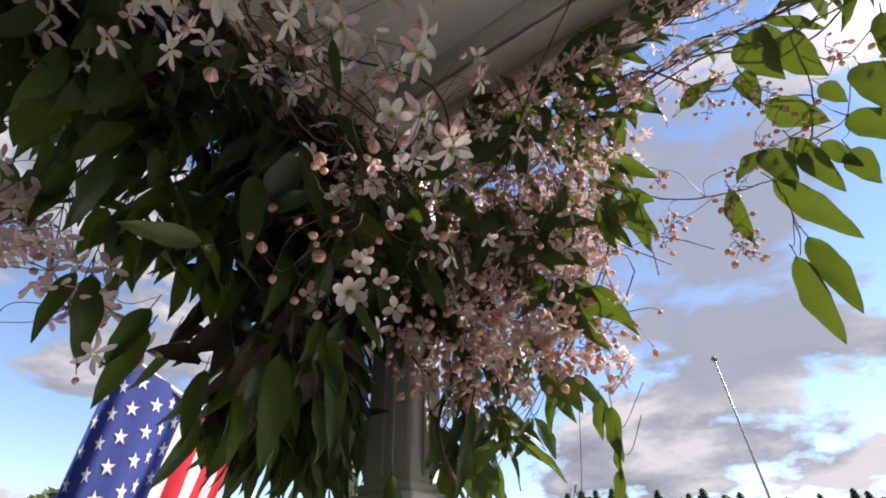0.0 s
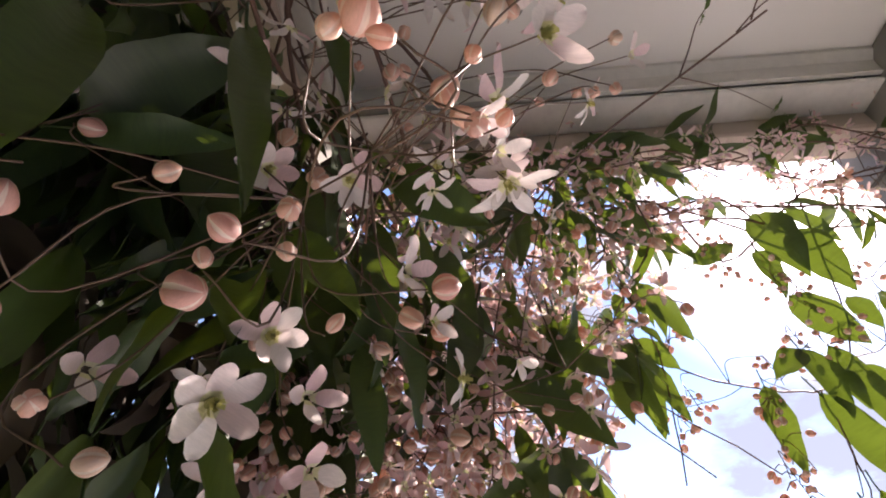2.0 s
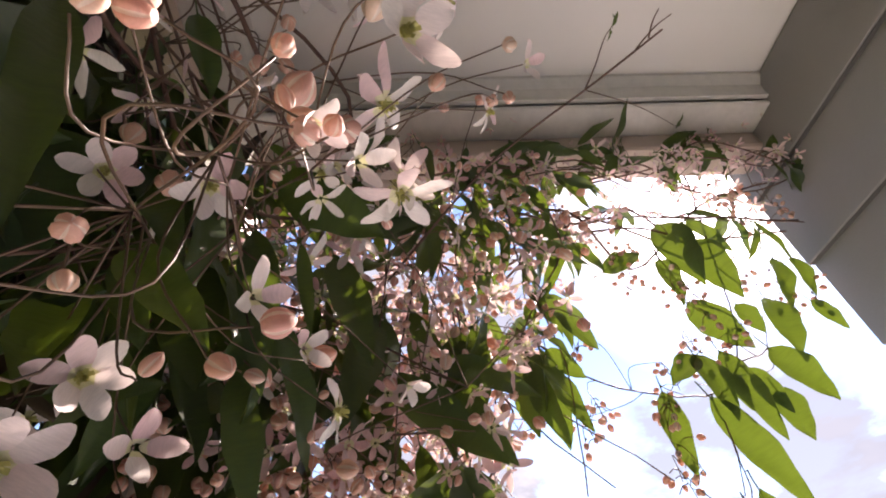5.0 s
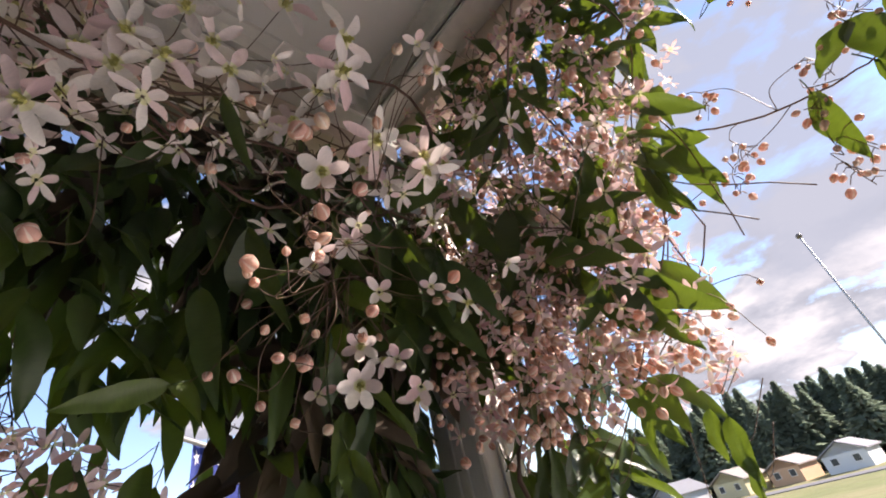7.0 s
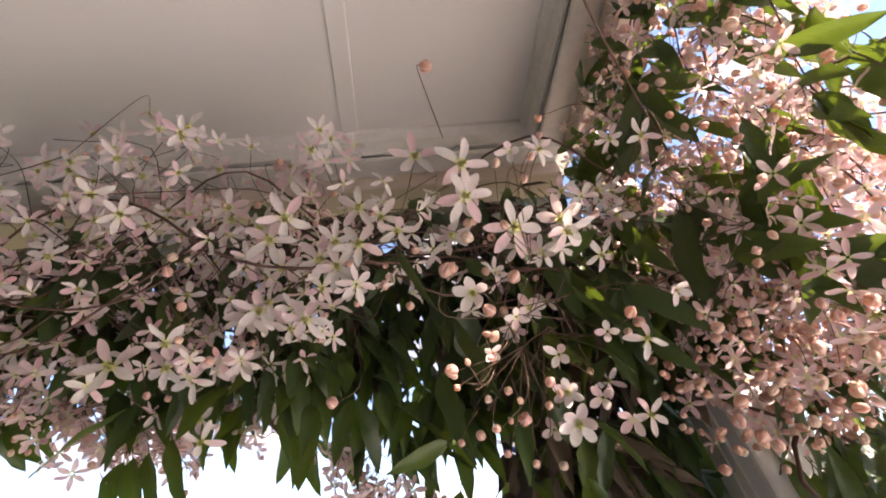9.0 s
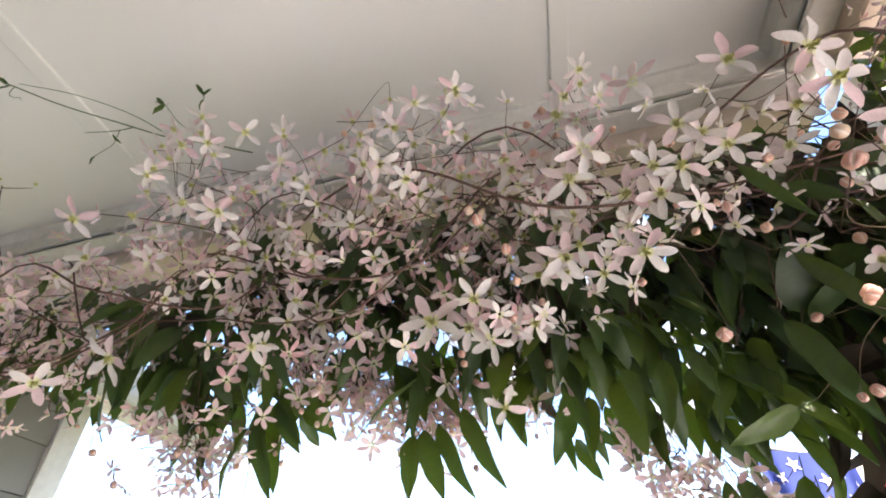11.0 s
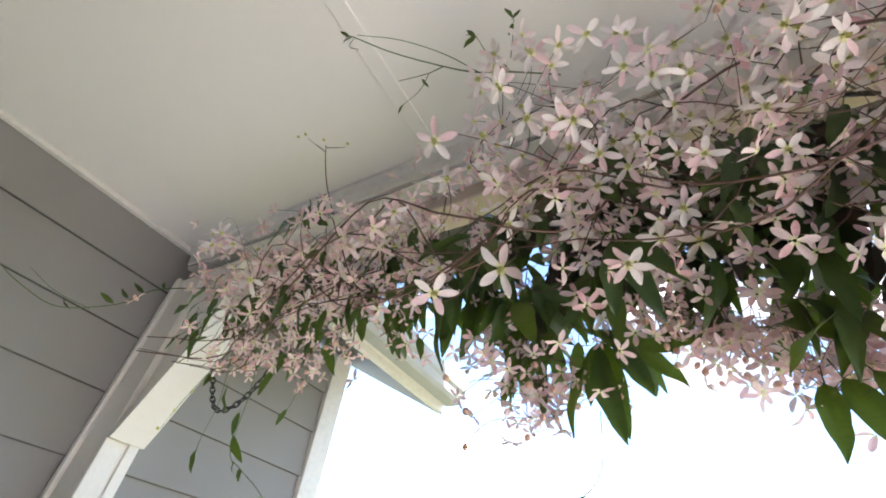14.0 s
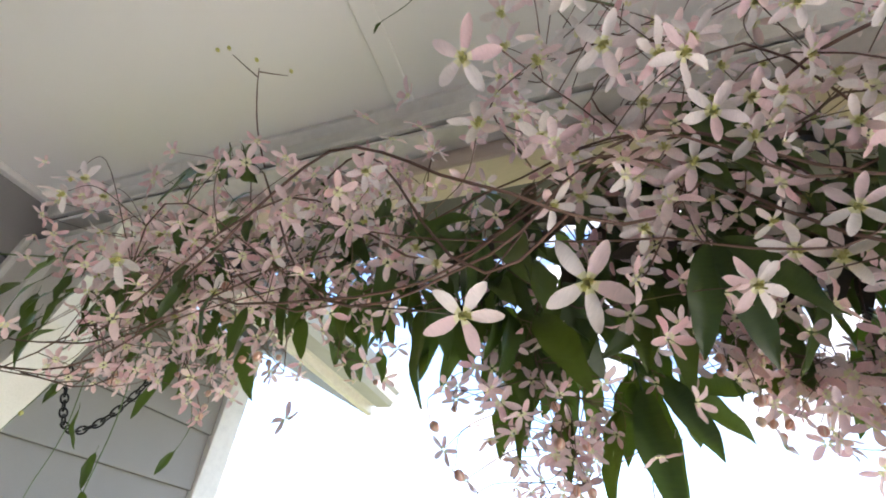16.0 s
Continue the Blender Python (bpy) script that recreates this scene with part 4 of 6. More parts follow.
def spray(c, n, size):
    """A hanging spray of blossom with a few buds."""
    c = Vector(c)
    left.stem([c + Vector((0.02, -0.06, 0.20)), c + Vector((r.uniform(-0.02, 0.02), -0.02, 0.10)), c + Vector((r.uniform(-0.03, 0.03), 0, -0.03))], 0.0011)
    for i in range(int(n * 1.6)):
        p = c + Vector((r.gauss(0, 0.035), r.gauss(0, 0.025), r.gauss(0, 0.03)))
        places.append((p, away(r, (0.1, -0.6, -0.4), 0.9), away(r, (0, 0, 1), 1), size * r.uniform(0.85, 1.15)))
        if i % 2 == 0:
            left.stalk(p, None, 0.08)
        if i % 4 == 0:
            left.bud(p + away(r, (0, 0, -0.02), 0.02), away(r, (0, 0, -1), 0.6), 0.8)


for c, n, size in (
    ((-0.83, 0.10, 1.925), 24, 0.8), ((-0.76, 0.11, 1.925), 24, 0.82), ((-0.91, 0.08, 1.975), 18, 0.8), ((-0.70, 0.09, 1.95), 18, 0.8), ((-0.86, 0.12, 2.02), 18, 0.8),
    ((-1.18, 0.08, 1.93), 14, 0.7), ((-1.13, 0.08, 1.96), 16, 0.7), ((-1.24, 0.05, 2.0), 14, 0.7), ((-0.98, 0.05, 2.03), 16, 0.75), ((-0.60, 0.10, 1.93), 14, 0.8),
    ((-0.46, 0.10, 1.775), 12, 0.85), ((-0.40, 0.10, 1.74), 10, 0.85), ((-0.50, 0.11, 1.82), 10, 0.8), ((-1.40, 0.02, 2.08), 7, 0.68), ((-1.52, 0.02, 2.07), 9, 0.66),
    ((-1.64, 0.02, 2.07), 12, 0.66), ((-1.75, 0.02, 2.08), 12, 0.64), ((-1.60, 0.0, 2.14), 14, 0.66), ((-1.30, 0.0, 2.12), 8, 0.7),
):
    spray(c, n, size)
left.mass("blossom", PINK_FLOWERS, places, "pale pink blossom lit from behind")
places = []
for i in range(400):
    x = r.uniform(-1.88, -1.32)
    p = (x, r.gauss(-0.04, 0.055), r.gauss(2.20, 0.07) - 0.03 * (x > -1.6))
    if p[2] > 2.37:
        continue
    if x < -1.8 and p[2] < 2.2 and p[1] < 0.0:
        continue
    places.append((p, away(r, (0.4, -0.7, -0.3), 0.9), away(r, (0, 0, 1), 1), r.uniform(0.55, 0.82)))
    if i % 4 == 0:
        left.stalk(Vector(p), None, 0.14)
left.mass("blossom", PINK_FLOWERS, places, "small pink blossom crowding the beam end")
places = []
for i in range(170):
    p = near(r, LEFT_FLOWERS, 0.07)
    p.y += 0.08
    p.z = max(min(p.z, 2.38), 2.02 if p.x < -0.8 else 1.93)
    places.append((p, away(r, (0.1, -0.7, -0.3), 1.0), away(r, (0, 0, 1), 1), r.uniform(0.7, 0.95)))
left.mass("blossom", FLOWERS, places, "pink blossom deep in the vine")
for foot, tip in (
    ((-1.075, 0.075, 1.993), (-1.067, 0.11, 1.86)), ((-1.047, 0.076, 2.002), (-1.014, 0.094, 1.914)), ((-1.052, -0.004, 2.068), (-1.075, 0.022, 1.985)),
    ((-0.949, 0.077, 2.06), (-0.977, 0.089, 1.97)), ((-0.922, -0.066, 2.279), (-0.885, -0.04, 2.16)), ((-1.10, 0.09, 1.975), (-1.133, 0.085, 1.867)),
    ((-1.53, -0.15, 2.26), (-1.55, -0.17, 2.18)), ((-1.55, -0.15, 2.26), (-1.60, -0.16, 2.19)), ((-0.914, 0.068, 2.064), (-0.90, 0.10, 1.96)),
    ((-0.46, -0.02, 1.97), (-0.50, 0.05, 1.84)), ((-0.368, 0.12, 1.883), (-0.464, 0.12, 1.84)), ((-0.29, 0.10, 1.93), (-0.31, 0.09, 1.80)),
    ((-0.418, 0.09, 1.75), (-0.43, 0.09, 1.655)), ((-0.405, 0.08, 1.75), (-0.379, 0.09, 1.64)), ((-0.325, 0.08, 1.735), (-0.356, 0.09, 1.645)),
    ((-0.315, 0.09, 1.71), (-0.35, 0.09, 1.60)), 
    ((-1.19, 0.08, 2.0), (-1.22, 0.08, 1.92)), ((-1.16, 0.08, 1.99), (-1.17, 0.08, 1.90)), ((-1.21, 0.07, 2.02), (-1.15, 0.08, 1.98)),
    ((-1.00, -0.14, 2.20), (-0.96, -0.12, 2.10)), ((-0.98, -0.13, 2.21), (-1.01, -0.12, 2.10)), ((-1.30, 0.0, 2.10), (-1.32, 0.04, 1.98)),
):
    left.span(foot, tip)
for i in range(78):
    x = -0.12 - 1.15 * r.random() ** 1.1
    left.trio((x, r.uniform(-0.10, 0.16), r.gauss(2.05 if x > -0.7 else 2.13, 0.055)), away(r, (0, 0.1, -1), 0.5), away(r, (0.2, -0.9, 0.25), 0.6), r.uniform(0.72, 1.0))
for x, y, z in ((-1.36, 0.03, 2.12), (-1.45, -0.02, 2.15), (-1.42, 0.05, 2.08), (-1.56, -0.14, 2.28), (-1.60, -0.05, 2.17), (-1.68, 0.02, 2.14), (-1.80, -0.02, 2.14), (-1.74, -0.05, 2.16)):
    left.trio((x, y, z), away(r, (0, 0.1, -1), 0.4), away(r, (0.3, -0.8, 0.25), 0.5), r.uniform(0.42, 0.6))
places = []
for i in range(330):
    x = -0.02 - 1.28 * r.random()
    lo = 1.95 if x > -0.7 else 2.05
    places.append(hang(r, (x, -0.05, lo), (x, 0.2, 2.32), 0.6))
for i in range(190):
    places.append(hang(r, (-0.60, -0.06, 1.86), (-0.05, 0.24, 2.14), 0.5))
for i in range(150):
    p, face, way, size = hang(r, (-1.92, -0.12, 2.08), (-1.3, 0.1, 2.26), 0.6)
    places.append((p, face, way, size * 0.55))
left.mass("foliage", LEAVES[:6], places, "dense dark green leaves behind the flowers")
# added dark leaves that fill the hollow and keep sky light out
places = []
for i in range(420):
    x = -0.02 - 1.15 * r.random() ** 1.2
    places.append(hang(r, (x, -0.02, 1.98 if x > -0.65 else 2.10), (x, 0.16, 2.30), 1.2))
left.mass("dry_foliage", LEAVES[:6], places, "added dark leaves standing for the shade inside the vine")
for i in range(46):
    p = near(r, LEFT_FLOWERS_B + LEFT_FLOWERS_C, 0.06)
    left.bud((p.x, max(p.y, -0.24), min(p.z, 2.24)), away(r, (0, -0.3, -0.4), 0.8), 0.9)
left.done(LEFT_SET)

# ---- the vine round the corner post ----
post = Vine((0.13, -0.02, 1.553), "clematis with peach buds and long dark leaves wrapping the porch post", 23)
r = post.rnd
for k in range(10):
    a0, pts = r.random() * 6.28, []
    for i in range(8):
        z = 0.9 + 1.33 * i / 7
        a = a0 + r.uniform(-0.5, 0.9) * i * 0.5
        d = 0.085 + 0.05 * r.random() + 0.05 * (i / 7)
        pts.append((0.12 + d * math.cos(a), 0.035 + d * math.sin(a), z))
    post.stem(pts, r.uniform(0.002, 0.005))
for k in range(5):
    a = radians(r.uniform(165, 262))
    post.stem([(0.05, 0.0, r.uniform(1.85, 2.1)), (0.05 + 0.16 * math.cos(a), 0.16 * math.sin(a), r.uniform(1.86, 2.05)), (0.05 + 0.36 * math.cos(a), 0.36 * math.sin(a), r.uniform(1.8, 2.0))], 0.0016)
for i in range(28):
    p = near(r, POST_FLOWERS_A, 0.05)
    if crowded(p) or (p.x < -0.16 and p.z < 1.9) or p.y < -0.29:
        continue
    post.flower(p, toward(p, r, 0.8), r.uniform(0.75, 1.0))
for i in range(52):
    p = near(r, POST_BUDS_A + POST_FLOWERS_A, 0.045)
    if crowded(p):
        continue
    post.bud(p, away(r, (-0.2, -0.3, -0.6), 0.8), 0.95)
for i in range(82):
    a = radians(r.uniform(125, 290))
    d = r.uniform(0.10, 0.34) if r.random() < 0.6 else r.uniform(0.08, 0.16)
    z = r.uniform(1.78, 2.12) if d > 0.17 else r.uniform(1.5, 2.0)
    if not open_post((0.08 + d * math.cos(a), 0.03 + d * math.sin(a), z)):
        continue
    post.trio((0.08 + d * math.cos(a), 0.03 + d * math.sin(a), z), away(r, (0.2 * math.cos(a), 0.2 * math.sin(a), -1), 0.3), away(r, (math.cos(a), math.sin(a), 0.3), 0.5), r.uniform(0.75, 1.05))
places = []
for i in range(260):
    places.append(hang(r, (-0.28, -0.14, 1.66), (0.05, 0.2, 2.2)))
for i in range(170):
    places.append(hang(r, (-0.05, -0.02, 1.25), (0.10, 0.16, 1.85)))
for i in range(150):
    places.append(hang(r, (-0.20, 0.04, 1.66), (-0.02, 0.2, 1.85)))
places = [q for q in places if open_post(q[0])]
post.mass("foliage", LEAVES[:6], places, "dense dark green leaves round the post")
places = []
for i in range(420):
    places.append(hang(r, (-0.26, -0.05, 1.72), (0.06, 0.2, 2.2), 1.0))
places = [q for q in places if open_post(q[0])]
post.mass("dry_foliage", LEAVES[:6], places, "added dark leaves standing for the shade inside the vine")
post.done(POST_SET)

# ---- the vine along the right beam and its long spray ----
right = Vine((0.08, -0.4, 2.236), "clematis with clustered pink buds hanging from the porch beam end", 37)
r = right.rnd
for k in range(7):
    right.stem([(r.uniform(0.03, 0.14), 0.05 - 0.95 * i / 8, r.uniform(2.12, 2.27)) for i in range(9)], r.uniform(0.0013, 0.003))
for k in range(9):
    right.stem([(r.uniform(0.02, 0.12), r.uniform(-0.35, -0.1), r.uniform(1.98, 2.15)), (r.uniform(0.06, 0.16), r.uniform(-0.42, -0.2), r.uniform(1.82, 2.0)), (r.uniform(0.08, 0.16), r.uniform(-0.32, -0.12), r.uniform(1.72, 1.84))], 0.0016)
# clusters of small buds and half-open flowers
for i in range(34):
    c = Vector((r.gauss(0.08, 0.04), r.uniform(-0.42, -0.08), max(1.74, min(2.18, r.gauss(1.96, 0.12)))))
    for k in range(9):
        p = c + Vector((r.gauss(0, 0.03), r.gauss(0, 0.03), r.gauss(0, 0.028)))
        if k % 3 == 0:
            right.flower(p, toward(p, r, 0.9), r.uniform(0.6, 0.85), r.choice((3, 4, 5, 6, 6)), k == 0)
        else:
            right.bud(p, away(r, (-0.1, -0.2, -0.6), 0.8), 0.85, False, k % 2 == 0)
places = []
for i in range(620):
    c = Vector((r.gauss(0.11, 0.045), r.uniform(-0.38, 0.02), max(1.70, min(2.2, r.gauss(1.96, 0.14)))))
    places.append((c, away(r, (-0.3, -0.4, -0.3), 1.0), away(r, (0, 0, 1), 1), r.uniform(0.5, 0.8)))
right.mass("blossom", PINK_FLOWERS, places, "massed pink blossom lit by the sun")
places = []
for i in range(20):
    right.panicle((r.gauss(0.07, 0.03), -0.30 - 0.62 * r.random(), r.uniform(2.19, 2.25)), 9, 0.026, places)
right.mass("small_bud", SMALL_BUDS, places, "small dusky pink buds on thin stalks")
# tight pink bunches low on the sunny side of the post
places = []
for i in range(40):
    c = Vector((r.gauss(0.10, 0.035), r.uniform(-0.34, -0.06), r.uniform(1.72, 2.02)))
    right.stalk(c, None, 0.2)
    for k in range(13):
        p = c + Vector((r.gauss(0, 0.018), r.gauss(0, 0.018), r.gauss(-0.01, 0.02)))
        places.append((p, away(r, (-0.1, -0.2, -0.8), 0.7), away(r, (0, 0, 1), 1), r.uniform(0.8, 1.1)))
        if k % 3 == 0:
            tube(right.stalks, [c, (c + p) / 2 + Vector((0, 0, 0.004)), p], 0.0006, 4)
right.mass("bud", BUDS, places, "bunched dusky pink flower buds in sun")
for i in range(9):
    right.trio((r.gauss(0.10, 0.03), r.uniform(-0.26, -0.05), r.uniform(1.50, 1.74)), away(r, (0.05, -0.1, -1), 0.25), away(r, (-0.5, -0.6, 0.3), 0.6), r.uniform(0.75, 1.0))
for i in range(14):
    right.trio((r.gauss(0.06, 0.04), r.uniform(-0.88, -0.3), r.gauss(2.22, 0.03)), away(r, (0, -0.4, -0.4), 0.6), away(r, (-0.5, -0.3, 0.5), 0.6), r.uniform(0.5, 0.8))
# the growth that hugs the inner face of the beam
for k in range(5):
    right.stem([(r.uniform(-0.02, 0.04), -0.12 - 0.11 * i, r.uniform(2.21, 2.30)) for i in range(9)], r.uniform(0.001, 0.002))
for i in range(24):
    right.trio((r.uniform(-0.03, 0.04), -0.15 - 0.84 * r.random(), r.uniform(2.20, 2.33)), away(r, (-0.1, -0.6, -0.4), 0.6), away(r, (-0.7, 0, -0.5), 0.5), r.uniform(0.42, 0.72))
places = []
for i in range(260):
    p = Vector((r.uniform(-0.035, 0.05), -0.12 - 0.88 * r.random(), r.gauss(2.255, 0.045)))
    if p.z > 2.37:
        continue
    places.append((p, away(r, (-0.6, -0.1, -0.5), 0.9), away(r, (0, 0, 1), 1), r.uniform(0.4, 0.68)))
    if i % 3 == 0:
        right.stalk(p, None, 0.1)
right.mass("blossom", PINK_FLOWERS, places, "small pink blossom along the beam")
right.done(POST_SET)


# ---- the foremost blossom along the left beam ----
FRONT_STARS_A = [
    (-1.100, -0.182, 1.944, 1.1), (-1.184, -0.190, 1.924, 0.95), (-0.723, -0.136, 1.931, 1.35), (-0.577, -0.126, 1.982, 1.25), (-0.604, -0.051, 1.955, 1.05),
    (-0.507, -0.186, 2.195, 1.4), (-0.750, -0.208, 2.240, 1.1), (-0.978, -0.164, 2.109, 1.0), (-0.806, -0.083, 2.044, 1.05), (-1.076, -0.264, 2.194, 0.9),
    (-0.969, -0.085, 2.153, 1.0), (-1.024, -0.279, 2.203, 0.95), (-1.084, -0.263, 2.255, 0.85), (-0.666, -0.177, 2.295, 1.0), (-0.858, -0.187, 2.250, 1.0),
    (-0.658, -0.165, 2.137, 1.05), (-0.592, -0.183, 2.104, 1.2), (-0.549, -0.193, 2.073, 1.05), (-0.536, -0.203, 2.041, 1.2), (-0.478, -0.182, 2.021, 1.2),
    (-0.455, -0.175, 2.014, 1.2), (-0.480, -0.152, 1.997, 1.0), (-0.554, -0.134, 2.033, 0.9),
]
FRONT_STARS_B = [
    (-0.541, -0.164, 1.974, 0.95), (-0.521, -0.136, 1.951, 0.95), (-0.724, -0.146, 2.148, 1.05), (-0.689, -0.112, 2.151, 0.95), (-0.959, -0.175, 2.209, 0.9),
    (-0.845, -0.053, 2.199, 0.95), (-1.015, -0.095, 2.132, 0.95), (-0.968, -0.032, 2.123, 0.95), (-1.090, -0.122, 2.077, 0.9), (-1.040, -0.080, 2.065, 0.9),
    (-0.672, -0.129, 1.959, 1.05), (-0.663, -0.061, 1.937, 1.1), (-1.238, -0.102, 2.040, 0.85), (-0.914, -0.048, 2.061, 0.95), (-0.668, -0.001, 1.906, 1.0),
    (-0.623, 0.038, 1.891, 1.0), (-1.039, 0.004, 2.164, 0.9), (-0.922, -0.214, 2.294, 0.9), (-1.071, -0.272, 2.168, 0.85), (-0.971, -0.179, 2.198, 1.0),
    (-0.964, -0.083, 2.162, 0.95), (-0.993, -0.122, 2.095, 0.95), (-1.092, -0.117, 2.148, 0.95),
]
FRONT_STARS_C = [
    (-0.924, -0.062, 2.122, 0.95), (-0.878, -0.032, 2.111, 1.0), (-1.459, -0.051, 2.162, 0.8), (-1.030, -0.063, 2.074, 0.9), (-1.312, -0.153, 2.149, 0.85),
    (-1.145, -0.123, 2.272, 0.85), (-1.119, -0.126, 2.073, 0.85), (-1.001, -0.101, 2.105, 0.9), (-0.454, -0.204, 1.988, 1.05), (-0.492, -0.196, 1.925, 1.0),
    (-0.606, -0.057, 1.953, 1.0), (-0.512, -0.226, 2.060, 1.2), (-0.297, -0.283, 2.008, 1.35), (-0.178, -0.256, 1.967, 1.25), (-0.557, -0.148, 1.978, 1.2),
    (-0.419, -0.246, 2.042, 1.05), (-0.393, -0.233, 2.039, 1.05), (-0.341, -0.265, 2.106, 1.15), (-0.293, -0.288, 2.060, 1.3), (-0.488, -0.185, 2.242, 1.15),
    (-0.535, -0.147, 2.038, 1.05), (-0.666, 0.003, 1.877, 1.1), (-0.425, -0.216, 2.008, 1.1),
]
FRONT_STARS_D = [
    (-0.375, -0.228, 2.018, 1.0), (-0.452, -0.221, 2.015, 1.0), (-0.680, -0.132, 2.203, 1.1), (-0.599, -0.187, 2.124, 1.15), (-0.709, -0.046, 2.013, 1.1),
    (-0.687, -0.083, 1.949, 1.1), (-0.236, -0.243, 1.986, 1.4), (-0.174, -0.253, 1.984, 1.15), (-0.190, -0.200, 1.974, 0.95), (-0.066, -0.274, 2.105, 0.8),
    (-0.071, -0.207, 2.072, 0.95), (-0.060, -0.313, 2.054, 0.9), (-0.208, -0.327, 2.029, 0.75), (-0.122, -0.214, 1.828, 0.95), (-0.158, 0.040, 1.844, 0.8),
]
# cup-shaped half-open flowers: place, size, shape
FRONT_CUPS = [
    ((-0.189, -0.113, 1.818), 0.75, 4), ((-0.179, -0.088, 1.786), 1.0, 2), ((-0.211, -0.143, 1.931), 0.80, 4), ((-0.267, -0.238, 1.867), 0.55, 5), ((-0.311, -0.259, 1.892), 0.80, 3),
    ((-0.215, -0.188, 1.838), 0.65, 6), ((-0.152, -0.198, 1.852), 0.60, 5), ((-0.089, -0.257, 1.862), 0.60, 6), ((-0.252, -0.345, 2.010), 0.55, 6), ((-0.302, -0.228, 1.836), 0.45, 6),
    ((-0.225, -0.094, 1.925), 0.75, 4), ((-0.155, -0.128, 1.800), 0.75, 5), ((-0.190, -0.020, 1.800), 0.8, 5), ((-0.130, -0.130, 1.770), 0.8, 5),
]
# plump buds: place and thickness
FRONT_BUDS = [
    (-0.251, -0.103, 1.798, 0.020), (-0.288, -0.103, 1.831, 0.019), (-0.298, -0.148, 1.781, 0.013), (-0.274, -0.125, 1.794, 0.015), (-0.273, -0.150, 1.820, 0.012),
    (-0.263, -0.150, 1.806, 0.012), (-0.337, -0.179, 1.837, 0.0135), (-0.340, -0.200, 1.815, 0.012), (-0.328, -0.227, 1.829, 0.010), (-0.297, -0.216, 1.862, 0.013),
    (-0.302, -0.228, 1.830, 0.014), (-0.219, -0.161, 1.804, 0.018), (-0.250, -0.200, 1.781, 0.0145), (-0.246, -0.212, 1.799, 0.013), (-0.221, -0.328, 2.019, 0.022),
    (-0.266, -0.334, 2.008, 0.020), (-0.337, -0.269, 1.916, 0.022), (-0.299, -0.247, 1.978, 0.018), (-0.252, -0.229, 1.922, 0.018), (-0.286, -0.214, 1.892, 0.021),
    (-0.307, -0.238, 1.825, 0.012), (-0.293, -0.223, 1.854, 0.018), (-0.340, -0.190, 1.838, 0.020), (-0.116, -0.201, 1.869, 0.019),
]
FRONT_BUDS_LOW = [
    (-0.300, -0.060, 1.800, 0.018), (-0.270, -0.050, 1.775, 0.016), (-0.240, -0.060, 1.755, 0.017), (-0.330, -0.080, 1.790, 0.016), (-0.210, -0.070, 1.745, 0.018),
    (-0.023, -0.312, 1.863, 0.020), (-0.329, -0.267, 1.918, 0.016), (-0.260, -0.280, 1.960, 0.014), (-0.400, -0.200, 1.955, 0.018), (-0.435, -0.190, 1.940, 0.018),
    (-0.360, -0.235, 1.975, 0.016), (-0.300, -0.290, 2.080, 0.015), (-0.180, -0.300, 2.090, 0.016), (-0.110, -0.320, 2.100, 0.014),
]
FRONT_STARS = FRONT_STARS_A + FRONT_STARS_B + FRONT_STARS_C + FRONT_STARS_D
front = Vine((-0.5, -0.15, 2.1), "foremost clematis shoots with white star flowers and peach buds", 71)
r = front.rnd
for k in range(5):
    front.stem([(0.02 - 1.5 * i / 10, r.uniform(-0.20, -0.06), r.uniform(1.98, 2.22)) for i in range(11)], r.uniform(0.0012, 0.0026))
for k in range(4):
    a = Vector((r.uniform(-0.06, 0.02), r.uniform(-0.12, -0.02), r.uniform(1.80, 2.05)))
    b = Vector((r.uniform(-0.26, -0.18), r.uniform(-0.24, -0.10), r.uniform(1.86, 1.98)))
    front.stem([a, a.lerp(b, 0.5) + Vector((0, 0, 0.03)), b], 0.0014)
for k in range(4):
    x = r.uniform(-1.15, -0.35)
    front.stem([(x, -0.10, r.uniform(2.12, 2.24)), (x + r.uniform(-0.06, 0.06), -0.18, r.uniform(2.18, 2.30)), (x + r.uniform(-0.15, 0.15), r.uniform(-0.27, -0.18), r.uniform(2.15, 2.31))], 0.0011)
for x, y, z, size in FRONT_STARS:
    front.flower((x, y, z), toward((x, y, z), r, 0.5), size * r.uniform(0.88, 1.0), r.choice((0, 0, 1, 2, 2, 3)))
for p, size, k in FRONT_CUPS:
    front.flower(p, toward(p, r, 0.35) + Vector((0, 0, -0.35)), size * 1.1, CUPS[min(3, max(0, k - 3)) if k != 2 else 1])
for x, y, z, thick in FRONT_BUDS + FRONT_BUDS_LOW:
    way = away(r, (-0.15, -0.15, 0.25), 0.7).normalized()
    front.bud(Vector((x, y, z)) - way * thick * 0.5, way, thick / 0.0178)
